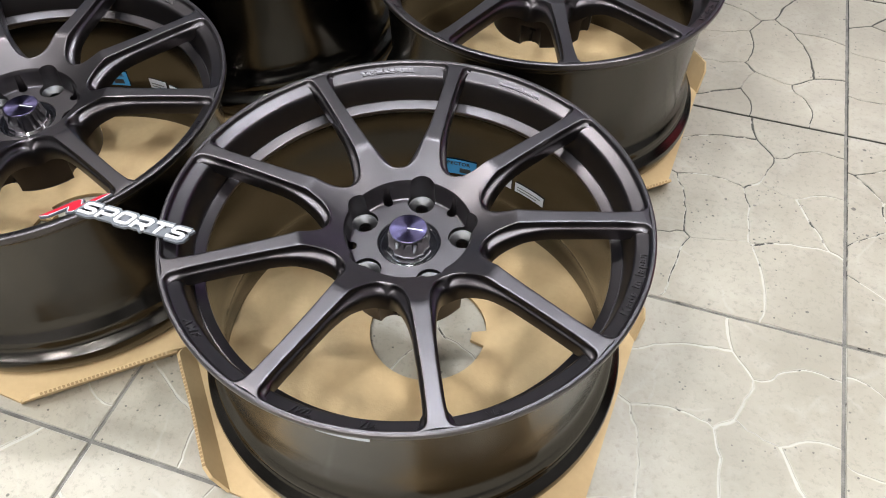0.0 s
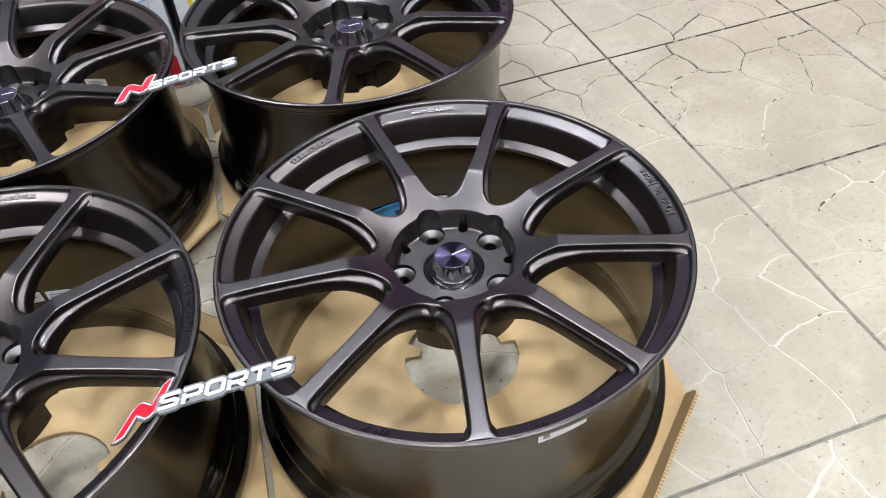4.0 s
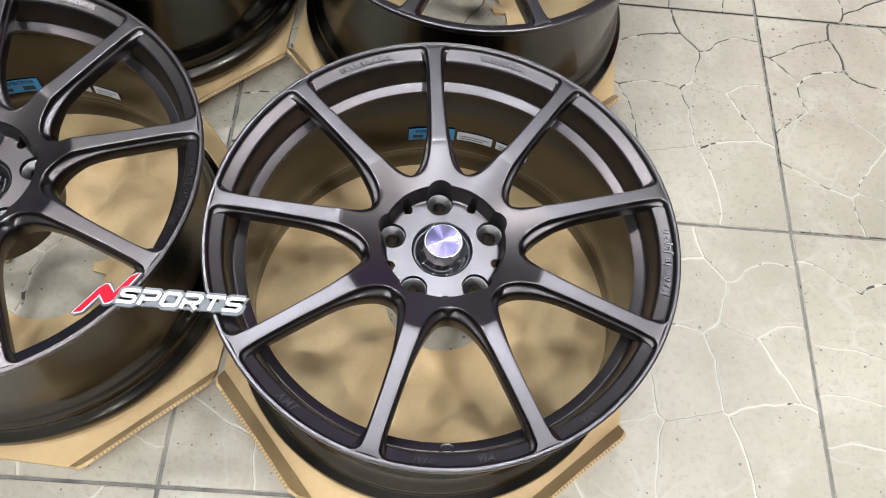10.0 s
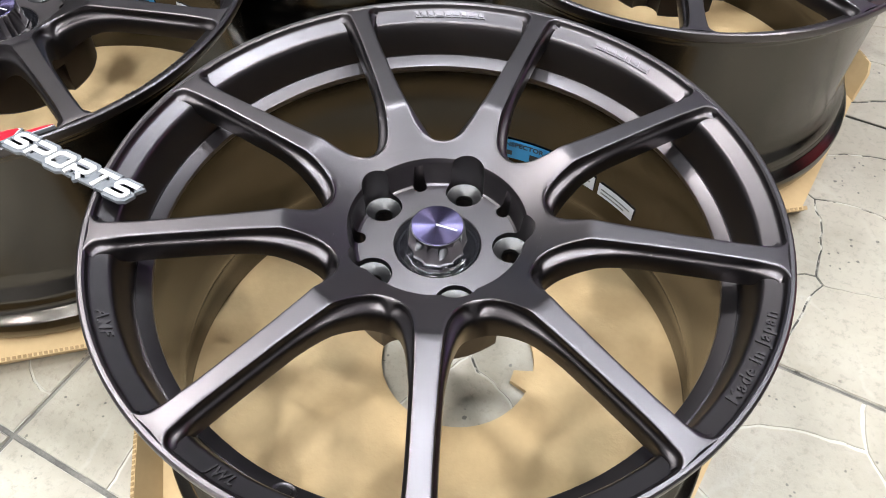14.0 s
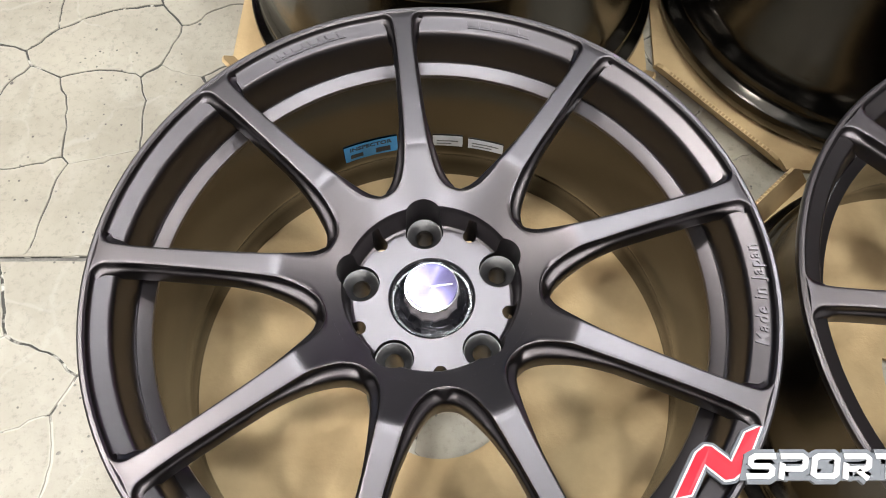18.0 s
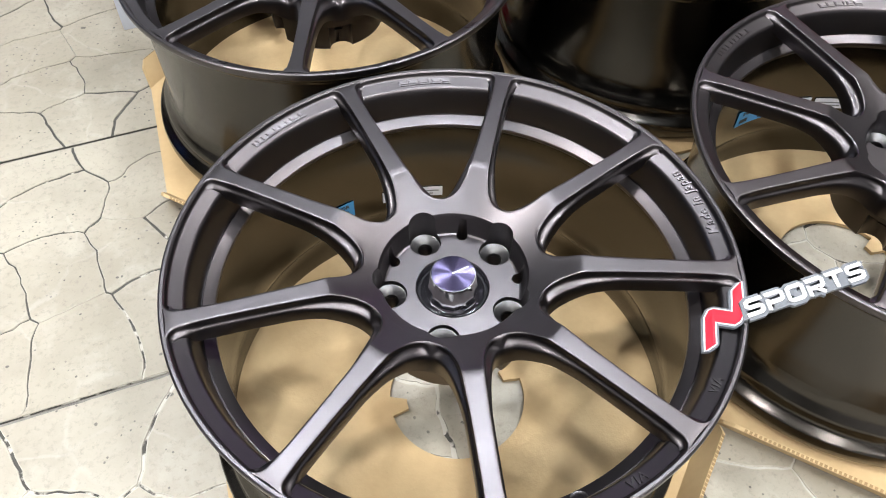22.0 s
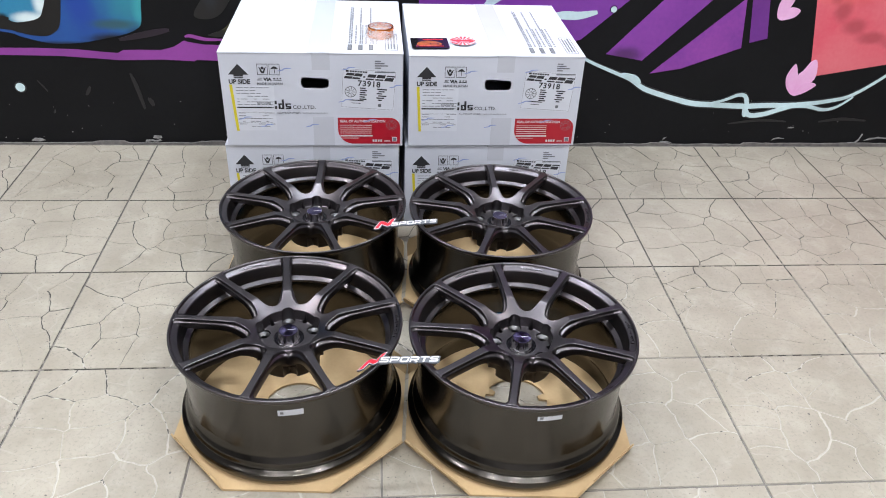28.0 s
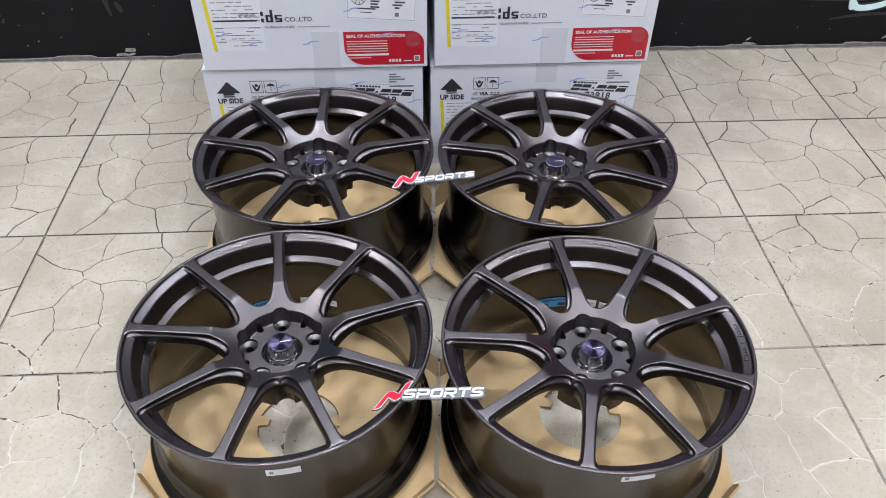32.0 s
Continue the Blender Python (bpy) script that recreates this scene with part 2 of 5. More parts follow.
def brushed_disc():
    """Violet anodised disc with radial brushing."""
    m = material("violet_brushed_disc", (0.088, 0.078, 0.15), 0.24, 1.0)
    n, l = m.node_tree.nodes, m.node_tree.links
    b = n["Principled BSDF"]
    tan = n.new("ShaderNodeTangent")
    tan.direction_type, tan.axis = "RADIAL", "Z"
    b.inputs["Anisotropic"].default_value, b.inputs["Roughness"].default_value = 0.93, 0.26
    l.new(tan.outputs[0], b.inputs["Tangent"])
    return m


DISC = brushed_disc()


def clear_plastic():
    m = bpy.data.materials.new("clear_pouch")
    m.use_nodes = True
    n, l = m.node_tree.nodes, m.node_tree.links
    b = n["Principled BSDF"]
    b.inputs["Base Color"].default_value = (0.9, 0.9, 0.92, 1)
    b.inputs["Roughness"].default_value = 0.12
    wrinkle = n.new("ShaderNodeTexNoise")
    wrinkle.inputs["Scale"].default_value, wrinkle.inputs["Detail"].default_value = 55, 4
    r = n.new("ShaderNodeMapRange")
    r.inputs["From Min"].default_value, r.inputs["From Max"].default_value = 0.4, 0.72
    r.inputs["To Min"].default_value, r.inputs["To Max"].default_value = 0.10, 0.62
    l.new(wrinkle.outputs[0], r.inputs["Value"]), l.new(r.outputs[0], b.inputs["Alpha"])
    bp = n.new("ShaderNodeBump")
    bp.inputs["Strength"].default_value, bp.inputs["Distance"].default_value = 0.5, 0.004
    l.new(wrinkle.outputs[0], bp.inputs["Height"]), l.new(bp.outputs[0], b.inputs["Normal"])
    return m


POUCH = clear_plastic()


# ---- mesh helpers ----
def part(name, bm, mat, parent=None, label="", smooth=None):
    """Links a bmesh (or a mesh) as one object, under parent if there is one. smooth: the angle in degrees below which edges are shaded round."""
    if isinstance(bm, bmesh.types.BMesh):
        me = bpy.data.meshes.new(name)
        bmesh.ops.recalc_face_normals(bm, faces=bm.faces)
        bm.to_mesh(me)
        bm.free()
    else:
        me = bm
    if mat:
        me.materials.clear()
        me.materials.append(mat)
    ob = new(name, me)
    if smooth:
        me.polygons.foreach_set("use_smooth", [True] * len(me.polygons))
        me.set_sharp_from_angle(angle=radians(smooth))
    if parent:
        ob.parent = parent
    if label:
        ob["label"] = label
    return ob


def thing(name, m, label, category, group="", kind=""):
    ob = new(name)
    ob.empty_display_size = 0.05
    ob.matrix_world = m
    return tagged(ob, label, category, group, kind)


def lathe(profile, steps=96, closed=False):
    """Turns (r, z) pairs round z."""
    bm = bmesh.new()
    rings = []
    for r, z in profile:
        rings.append([bm.verts.new((r * math.cos(math.tau * i / steps), r * math.sin(math.tau * i / steps), z)) for i in range(steps)])
    pairs = list(zip(rings, rings[1:])) + ([(rings[-1], rings[0])] if closed else [])
    for a, c in pairs:
        for i in range(steps):
            j = (i + 1) % steps
            bm.faces.new((a[i], a[j], c[j], c[i]))
    return bm


def box_bm(x0, y0, z0, x1, y1, z1, bevel=0.0):
    bm = bmesh.new()
    bmesh.ops.create_cube(bm, size=1, matrix=Matrix.Translation(((x0 + x1) / 2, (y0 + y1) / 2, (z0 + z1) / 2)) @ Matrix.Diagonal((x1 - x0, y1 - y0, z1 - z0, 1)))
    if bevel:
        bmesh.ops.bevel(bm, geom=bm.edges[:], offset=bevel, segments=2, affect="EDGES", profile=0.5)
    return bm


def prism(points, z0, z1, m=None):
    """An upright prism over a flat outline."""
    bm = bmesh.new()
    low = [bm.verts.new((x, y, z0)) for x, y in points]
    top = [bm.verts.new((x, y, z1)) for x, y in points]
    bm.faces.new(low[::-1]), bm.faces.new(top)
    for i in range(len(points)):
        j = (i + 1) % len(points)
        bm.faces.new((low[i], low[j], top[j], top[i]))
    if m:
        bm.transform(m)
    return bm


def circle(r, steps, cx=0.0, cy=0.0, a0=0.0):
    return [(cx + r * math.cos(a0 + math.tau * i / steps), cy + r * math.sin(a0 + math.tau * i / steps)) for i in range(steps)]


def rounded(x0, y0, x1, y1, radius, steps=5):
    """Outline of a rectangle with round corners."""
    out = []
    for cx, cy, a in ((x1 - radius, y1 - radius, 0), (x0 + radius, y1 - radius, 90), (x0 + radius, y0 + radius, 180), (x1 - radius, y0 + radius, 270)):
        out += [(cx + radius * math.cos(radians(a + 90 * i / steps)), cy + radius * math.sin(radians(a + 90 * i / steps))) for i in range(steps + 1)]
    return out


def spline(points, steps=6, closed=True):
    """Smooth line through a few points."""
    p, out, n = points, [], len(points)
    for i in range(n if closed else n - 1):
        a, b, c, d = (p[(i + k) % n] if closed else p[min(max(i + k, 0), n - 1)] for k in (-1, 0, 1, 2))
        for s in range(steps):
            u = s / steps
            out.append(tuple(0.5 * (2 * b[j] + (c[j] - a[j]) * u + (2 * a[j] - 5 * b[j] + 4 * c[j] - d[j]) * u * u + (3 * b[j] - a[j] - 3 * c[j] + d[j]) * u ** 3) for j in (0, 1)))
    return out if closed else out + [p[-1]]


def ribbon(points, width):
    """Outline of a band along a line, thinner at its ends."""
    left, right, n = [], [], len(points)
    for i, (x, y) in enumerate(points):
        ax, ay = points[max(i - 1, 0)]
        bx, by = points[min(i + 1, n - 1)]
        d = math.hypot(bx - ax, by - ay) or 1
        w = width * (0.35 + 0.65 * math.sin(math.pi * (i + 0.5) / n)) / 2
        left.append((x - (by - ay) / d * w, y + (bx - ax) / d * w))
        right.append((x + (by - ay) / d * w, y - (bx - ax) / d * w))
    return left + right[::-1]


def strokes(lines, width, z0, z1):
    """Bands of one width along bent lines, with mitred corners, as one mesh."""
    bm = bmesh.new()
    for pts in lines:
        closed = pts[0] == pts[-1]
        p = pts[:-1] if closed else pts
        n, left, right = len(p), [], []
        for k, (x, y) in enumerate(p):
            ax, ay = p[(k - 1) % n] if closed or k else (2 * x - p[1][0], 2 * y - p[1][1])
            bx, by = p[(k + 1) % n] if closed or k < n - 1 else (2 * x - p[-2][0], 2 * y - p[-2][1])
            d0, d1 = math.hypot(x - ax, y - ay), math.hypot(bx - x, by - y)
            nx, ny = -(y - ay) / d0 - (by - y) / d1, (x - ax) / d0 + (bx - x) / d1
            d = math.hypot(nx, ny)
            half = width / 2 / max(0.5, d / 2)
            left.append((x + nx / d * half, y + ny / d * half)), right.append((x - nx / d * half, y - ny / d * half))
        ring = [[bm.verts.new((*q, z)) for q in side] for side, z in ((left, z0), (left, z1), (right, z1), (right, z0))]
        for k in range(n if closed else n - 1):
            for a in range(4):
                c = (a + 1) % 4
                bm.faces.new((ring[a][k], ring[a][(k + 1) % n], ring[c][(k + 1) % n], ring[c][k]))
        if not closed:
            bm.faces.new([r[0] for r in ring]), bm.faces.new([r[-1] for r in ring][::-1])
    return bm


def text_mesh(body, size, depth=0.0004, shear=0.0, spacing=1.0, bold=0.0):
    """Letters in Blender's own font, as a mesh that lies in xy, centred."""
    c = bpy.data.curves.new("letters", "FONT")
    c.body, c.size, c.extrude, c.shear, c.space_character, c.offset = body, size, depth, shear, spacing, bold
    c.align_x, c.align_y, c.resolution_u = "CENTER", "CENTER", 3
    ob = bpy.data.objects.new("letters", c)
    scene.collection.objects.link(ob)
    me = bpy.data.meshes.new_from_object(ob.evaluated_get(bpy.context.evaluated_depsgraph_get()))
    bpy.data.objects.remove(ob)
    return me


def bars(rows, z0, z1, m=None):
    """Flat bars (x0, y0, x1, y1) as one mesh, for print too small to read."""
    bm = bmesh.new()
    for x0, y0, x1, y1 in rows:
        low = [bm.verts.new(v) for v in ((x0, y0, z0), (x1, y0, z0), (x1, y1, z0), (x0, y1, z0))]
        top = [bm.verts.new(v) for v in ((x0, y0, z1), (x1, y0, z1), (x1, y1, z1), (x0, y1, z1))]
        bm.faces.new(low[::-1]), bm.faces.new(top)
        for i in range(4):
            j = (i + 1) % 4
            bm.faces.new((low[i], low[j], top[j], top[i]))
    if m:
        bm.transform(m)
    return bm


def cut(ob, cutters):
    """Takes the cutters' volume out of ob's mesh."""
    for c in cutters:
        mod = ob.modifiers.new("cut", "BOOLEAN")
        mod.operation, mod.solver, mod.object = "DIFFERENCE", "EXACT", c
    me = bpy.data.meshes.new_from_object(ob.evaluated_get(bpy.context.evaluated_depsgraph_get()))
    ob.modifiers.clear()
    ob.data = me
    for c in cutters:
        bpy.data.objects.remove(c)
    return ob


# ---- the room ----
PITCH = 0.4022
TILE_X, TILE_Y = -0.874, 0.7018
WALL_Y = 1.12
ROOM = (-4.2, 4.0, -5.5)

ground = part("floor", box_bm(ROOM[0], ROOM[2], -0.12, ROOM[1], WALL_Y + 0.2, -0.0035), GROUT)
tagged(ground, "pale grey-beige stone-pattern tile floor with dark joints", "floor", kind="structure")

# ceiling added out of view; carries the lights and limits the bounce
ceiling = part("ceiling", box_bm(ROOM[0], ROOM[2], CEILING_Z, ROOM[1], WALL_Y + 0.2, CEILING_Z + 0.12), CEILING_PAINT)
tagged(ceiling, "unseen plain grey ceiling added to close the room", "ceiling", kind="structure")
MURAL_BLACK = material("mural_black_paint", (0.0042, 0.0043, 0.0052), 0.55, 0.0, 0.6, 4, 0.2, 120, second=(0.0075, 0.0078, 0.0092), Specular_IOR_Level=0.16)
for name, box, mat, label in (
    ("wall_north", (ROOM[0], WALL_Y, -0.1, ROOM[1], WALL_Y + 0.2, 2.25), MURAL_BLACK, "black painted wall covered with a spray-paint mural"),
    # added pale walls, out of view; split height and tone steer wheel reflections
    ("wall_north_unseen_upper", (ROOM[0], WALL_Y + 0.003, 2.25, ROOM[1], WALL_Y + 0.2, CEILING_Z), UPPER_PAINT, "unseen plain pale grey upper wall, added to reflect light"),
    ("wall_south", (ROOM[0], ROOM[2] - 0.2, -0.1, ROOM[1], ROOM[2], CEILING_Z), UPPER_PAINT, "unseen plain pale grey wall, added to reflect light"),
    # added side walls, out of view; their darker grey keeps reflections dark
    ("wall_west", (ROOM[0] - 0.2, ROOM[2] - 0.2, -0.1, ROOM[0], WALL_Y + 0.2, CEILING_Z), WALL_PAINT, "unseen plain grey wall added to close the room"),
    ("wall_east", (ROOM[1], ROOM[2] - 0.2, -0.1, ROOM[1] + 0.2, WALL_Y + 0.2, CEILING_Z), WALL_PAINT, "unseen plain grey wall added to close the room"),
):
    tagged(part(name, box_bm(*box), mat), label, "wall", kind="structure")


def round_light(glow, tone):
    t = thing("ceiling_light", Matrix(), "round white ceiling downlight with " + tone + " glowing diffuser", "ceiling light", "ceiling lights")
    part("housing", lathe([(0.0004, 0.0), (LAMP_R + 0.022, 0.0), (LAMP_R + 0.022, -0.026), (LAMP_R + 0.016, -0.036), (LAMP_R + 0.004, -0.038), (LAMP_R + 0.002, -0.030), (0.0004, -0.030)], 48), FITTING, t, "", 35)
    part("diffuser", lathe([(0.0004, -0.0345), (LAMP_R * 0.8, -0.0345), (LAMP_R - 0.001, -0.0325), (LAMP_R, -0.0305)], 48), glow, t, "glowing " + tone + " diffuser", 50)
    for side in (-1, 1):
        part("spring_clip", box_bm(side * (LAMP_R + 0.018) - 0.004, -0.008, -0.012, side * (LAMP_R + 0.018) + 0.008, 0.008, -0.001, 0.001), FITTING, t)
    return t


for places, glow, tone in ((PANELS, DIFFUSER, "cool white"), (WARM_PANELS, DIFFUSER_WARM, "warm white")):
    first_light = round_light(glow, tone)
    first_light.matrix_world = pose(*places[0], CEILING_Z)
    for panel_x, panel_y in places[1:]:
        copy_thing(first_light, pose(panel_x, panel_y, CEILING_Z))


# ---- the mural ----
mural = thing("mural", pose(-0.030, WALL_Y, 0) @ Matrix.Diagonal((0.992, 1.0, 0.985, 1.0)), "bright spray-paint mural of purple, blue, red and pink shapes on black", "mural", kind="structure")


def painted(name, outline, color, lift, label="", second=None, rough=0.4, spots=()):
    """A sprayed shape; spots are soft oval clouds of other paint: x, z, two radii, colour, strength."""
    mat = material("spray_" + name, color, rough, 0.0, 0.5, 5.0, 0.15, 140, second=second or tuple(c * 0.7 for c in color))
    n, l = mat.node_tree.nodes, mat.node_tree.links
    b = n["Principled BSDF"]
    place = n.new("ShaderNodeTexCoord").outputs["Object"]
    ruffle = n.new("ShaderNodeTexNoise")
    ruffle.inputs["Scale"].default_value, ruffle.inputs["Detail"].default_value = 28, 4
    l.new(place, ruffle.inputs["Vector"])
    for x, z, rx, rz, tint, share in spots:
        flat = n.new("ShaderNodeVectorMath")
        flat.operation = "MULTIPLY_ADD"
        flat.inputs[1].default_value, flat.inputs[2].default_value = (1 / rx, 0, 1 / rz), (-x / rx, 0, -z / rz)
        l.new(place, flat.inputs[0])
        far = n.new("ShaderNodeVectorMath")
        far.operation = "LENGTH"
        l.new(flat.outputs[0], far.inputs[0])
        rough_edge = n.new("ShaderNodeMath")
        rough_edge.operation = "MULTIPLY_ADD"
        rough_edge.inputs[1].default_value = 0.3
        l.new(ruffle.outputs[0], rough_edge.inputs[0]), l.new(far.outputs["Value"], rough_edge.inputs[2])
        fade = n.new("ShaderNodeMapRange")
        fade.interpolation_type = "SMOOTHSTEP"
        fade.inputs["From Min"].default_value, fade.inputs["From Max"].default_value = 0.4, 1.2
        fade.inputs["To Min"].default_value, fade.inputs["To Max"].default_value = share, 0.0
        l.new(rough_edge.outputs[0], fade.inputs["Value"])
        mix = n.new("ShaderNodeMix")
        mix.data_type = "RGBA"
        mix.inputs["B"].default_value = (*tint, 1)
        l.new(fade.outputs[0], mix.inputs["Factor"])
        l.new(b.inputs["Base Color"].links[0].from_socket, mix.inputs["A"])
        l.new(mix.outputs["Result"], b.inputs["Base Color"])
    bm = prism(outline, 0.0, lift, Matrix.Rotation(radians(90), 4, "X"))
    return part(name, bm, mat, mural, label)


DARK = (0.005, 0.005, 0.006)
TEAL = (0.022, 0.19, 0.27)
MILK = (0.66, 0.78, 0.8)
band = [(-3.0, 0.362), (-1.32, 0.358), (-1.209, 0.359), (-1.073, 0.356), (-0.987, 0.348), (-0.934, 0.344), (-0.914, 0.355), (-0.86, 0.357), (-0.79, 0.356), (-0.744, 0.368), (-0.706, 0.391), (-0.678, 0.384), (-0.641, 0.378), (-0.4, 0.374)]
band += [(-0.4, 0.316), (-0.61, 0.321), (-0.671, 0.323), (-0.678, 0.318), (-0.789, 0.323), (-0.93, 0.319), (-1.017, 0.325), (-1.134, 0.332), (-1.277, 0.333), (-3.0, 0.34)]
painted("purple_band", band, (0.27, 0.047, 0.31), 0.0012, "purple painted stripe", (0.21, 0.04, 0.25), spots=((-0.94, 0.335, 0.12, 0.03, (0.2, 0.035, 0.24), 0.6), (-1.27, 0.33, 0.1, 0.02, (0.24, 0.05, 0.3), 0.5)))
painted("purple_streak", ribbon(spline([(-0.700, 0.405), (-0.681, 0.408), (-0.632, 0.397), (-0.56, 0.396)], 5, False), 0.012), (0.3, 0.06, 0.33), 0.0014, "thin purple streak")
painted("purple_mist", ribbon(spline([(-0.92, 0.392), (-0.86, 0.405), (-0.79, 0.42), (-0.75, 0.428)], 5, False), 0.022), (0.006, 0.0045, 0.007), 0.0011, "faint purple haze", (0.02, 0.009, 0.024))
painted("blue_letter", spline([(-2.0, 0.9), (-1.2, 0.95), (-0.79, 0.85), (-0.805, 0.68), (-0.815, 0.597), (-0.828, 0.52), (-0.838, 0.452), (-0.862, 0.426), (-0.913, 0.407), (-0.985, 0.391), (-1.043, 0.380), (-1.106, 0.375), (-1.161, 0.378), (-1.236, 0.397), (-1.305, 0.416), (-1.6, 0.44), (-2.0, 0.5)]),
        (0.009, 0.056, 0.27), 0.0012, "blue sprayed letter shape", (0.013, 0.08, 0.29), spots=(
            (-0.86, 0.56, 0.15, 0.2, TEAL, 1.0), (-0.83, 0.5, 0.04, 0.09, (0.04, 0.32, 0.36), 0.8), (-0.97, 0.6, 0.1, 0.12, (0.016, 0.11, 0.3), 0.9), (-0.93, 0.445, 0.11, 0.024, (0.028, 0.085, 0.1), 0.9),
            (-0.93, 0.392, 0.13, 0.03, DARK, 0.95), (-1.1, 0.372, 0.2, 0.016, DARK, 0.8), (-0.85, 0.405, 0.06, 0.04, DARK, 0.9), (-1.03, 0.52, 0.06, 0.13, (0.007, 0.04, 0.29), 0.8)))
painted("letter_outline", spline([(-1.6, 0.75), (-1.2, 0.75), (-1.055, 0.66), (-1.07, 0.594), (-1.085, 0.52), (-1.103, 0.447), (-1.122, 0.419), (-1.156, 0.402), (-1.204, 0.404), (-1.244, 0.413), (-1.302, 0.425), (-1.6, 0.45)]), DARK, 0.0022, "black outline")
painted("letter_highlight", spline([(-1.5, 0.72), (-1.2, 0.7), (-1.10, 0.65), (-1.114, 0.593), (-1.128, 0.545), (-1.147, 0.496), (-1.171, 0.462), (-1.236, 0.448), (-1.264, 0.455), (-1.28, 0.468), (-1.45, 0.48)]),
        (0.02, 0.17, 0.34), 0.0032, "white-edged blue middle", (0.03, 0.24, 0.4), spots=(
            (-1.20, 0.462, 0.075, 0.028, MILK, 1.0), (-1.15, 0.51, 0.034, 0.06, MILK, 1.0), (-1.124, 0.57, 0.028, 0.08, (0.3, 0.5, 0.6), 0.9), (-1.285, 0.465, 0.03, 0.02, DARK, 0.9), (-1.12, 0.50, 0.014, 0.05, DARK, 0.7)))
painted("pink_spot", spline([(-1.30, 0.62), (-1.225, 0.615), (-1.219, 0.591), (-1.233, 0.552), (-1.262, 0.543), (-1.30, 0.548)]), (0.5, 0.06, 0.09), 0.0042, "pink-edged red patch", (0.6, 0.1, 0.14), spots=((-1.225, 0.58, 0.014, 0.05, (0.75, 0.4, 0.45), 0.9), (-1.25, 0.546, 0.05, 0.012, (0.75, 0.4, 0.45), 0.9)))
painted("letter_window", [(-1.006, 0.67), (-0.905, 0.67), (-0.92, 0.596), (-0.929, 0.548), (-1.013, 0.554), (-1.009, 0.595)], (0.006, 0.007, 0.012), 0.0022, "dark window shape")
painted("window_glint", [(-0.992, 0.655), (-0.922, 0.655), (-0.938, 0.562), (-1.0, 0.564)], (0.018, 0.10, 0.27), 0.0032, "blue patch", spots=((-0.96, 0.595, 0.05, 0.02, DARK, 0.8),))
painted("green_smear", spline([(-0.62, 0.41), (-0.56, 0.44), (-0.5, 0.52), (-0.44, 0.64), (-0.4, 0.66), (-0.43, 0.5), (-0.5, 0.415)]), DARK, 0.0012, "grey-green smear", (0.008, 0.008, 0.007), spots=((-0.545, 0.445, 0.04, 0.035, (0.05, 0.048, 0.016), 0.9),))
painted("grey_smear", spline([(-0.66, 0.48), (-0.615, 0.56), (-0.57, 0.68), (-0.5, 0.72), (-0.51, 0.6), (-0.55, 0.51), (-0.6, 0.47)]), DARK, 0.0015, "grey smear", (0.006, 0.006, 0.007), spots=((-0.60, 0.57, 0.035, 0.09, (0.016, 0.019, 0.026), 0.9), (-0.53, 0.6, 0.025, 0.09, (0.011, 0.014, 0.02), 0.9)))
painted("teal_dab", spline([(-0.3, 0.6), (-0.2, 0.59), (-0.18, 0.64), (-0.27, 0.66)]), (0.06, 0.3, 0.36), 0.0012, "teal dab")
painted("purple_field", [(0.1, 0.9), (0.55, 1.2), (1.3, 1.3), (1.45, 1.2), (1.15, 0.9), (0.908, 0.626), (0.68, 0.415), (0.3, 0.3), (0.1, 0.4)], (0.13, 0.025, 0.24), 0.0012, "purple painted field", (0.2, 0.04, 0.33))
painted("purple_panel", [(0.779, 0.362), (1.017, 0.628), (1.25, 0.9), (1.75, 1.45), (1.95, 1.45), (1.45, 0.9), (1.197, 0.632), (0.915, 0.339)], (0.155, 0.028, 0.26), 0.0016, "purple panel", (0.24, 0.05, 0.34), spots=((0.85, 0.36, 0.08, 0.04, DARK, 0.6),))
painted("purple_wedge", [(0.954, 0.29), (1.254, 0.572), (1.276, 0.391), (1.066, 0.31)], (0.155, 0.028, 0.26), 0.0012, "purple wedge", (0.3, 0.06, 0.36))
painted("purple_strip", [(1.302, 0.41), (1.27, 0.6), (1.33, 0.75), (1.38, 0.7), (1.332, 0.6), (1.365, 0.428)], (0.155, 0.028, 0.26), 0.0012, "purple strip")
painted("orange_tip", [(1.272, 0.592), (1.29, 0.7), (1.34, 0.72), (1.335, 0.6)], (0.55, 0.16, 0.05), 0.0022, "orange tip")
painted("coral_field", [(1.47, 0.9), (1.8, 1.0), (2.6, 0.95), (2.6, 0.42), (1.931, 0.349), (1.57, 0.283), (1.5, 0.62)], (0.66, 0.085, 0.13), 0.0012, "coral red painted field", (0.7, 0.17, 0.2), spots=(
    (1.62, 0.7, 0.24, 0.16, (0.62, 0.1, 0.04), 0.9), (1.585, 0.6, 0.035, 0.06, (0.3, 0.04, 0.05), 0.6), (1.62, 0.53, 0.045, 0.05, (0.3, 0.04, 0.05), 0.6), (1.68, 0.475, 0.06, 0.04, (0.3, 0.04, 0.05), 0.6), (1.76, 0.435, 0.08, 0.032, (0.3, 0.04, 0.05), 0.6), (1.87, 0.415, 0.1, 0.028, (0.3, 0.04, 0.05), 0.5)))
PINK = (0.72, 0.34, 0.62)
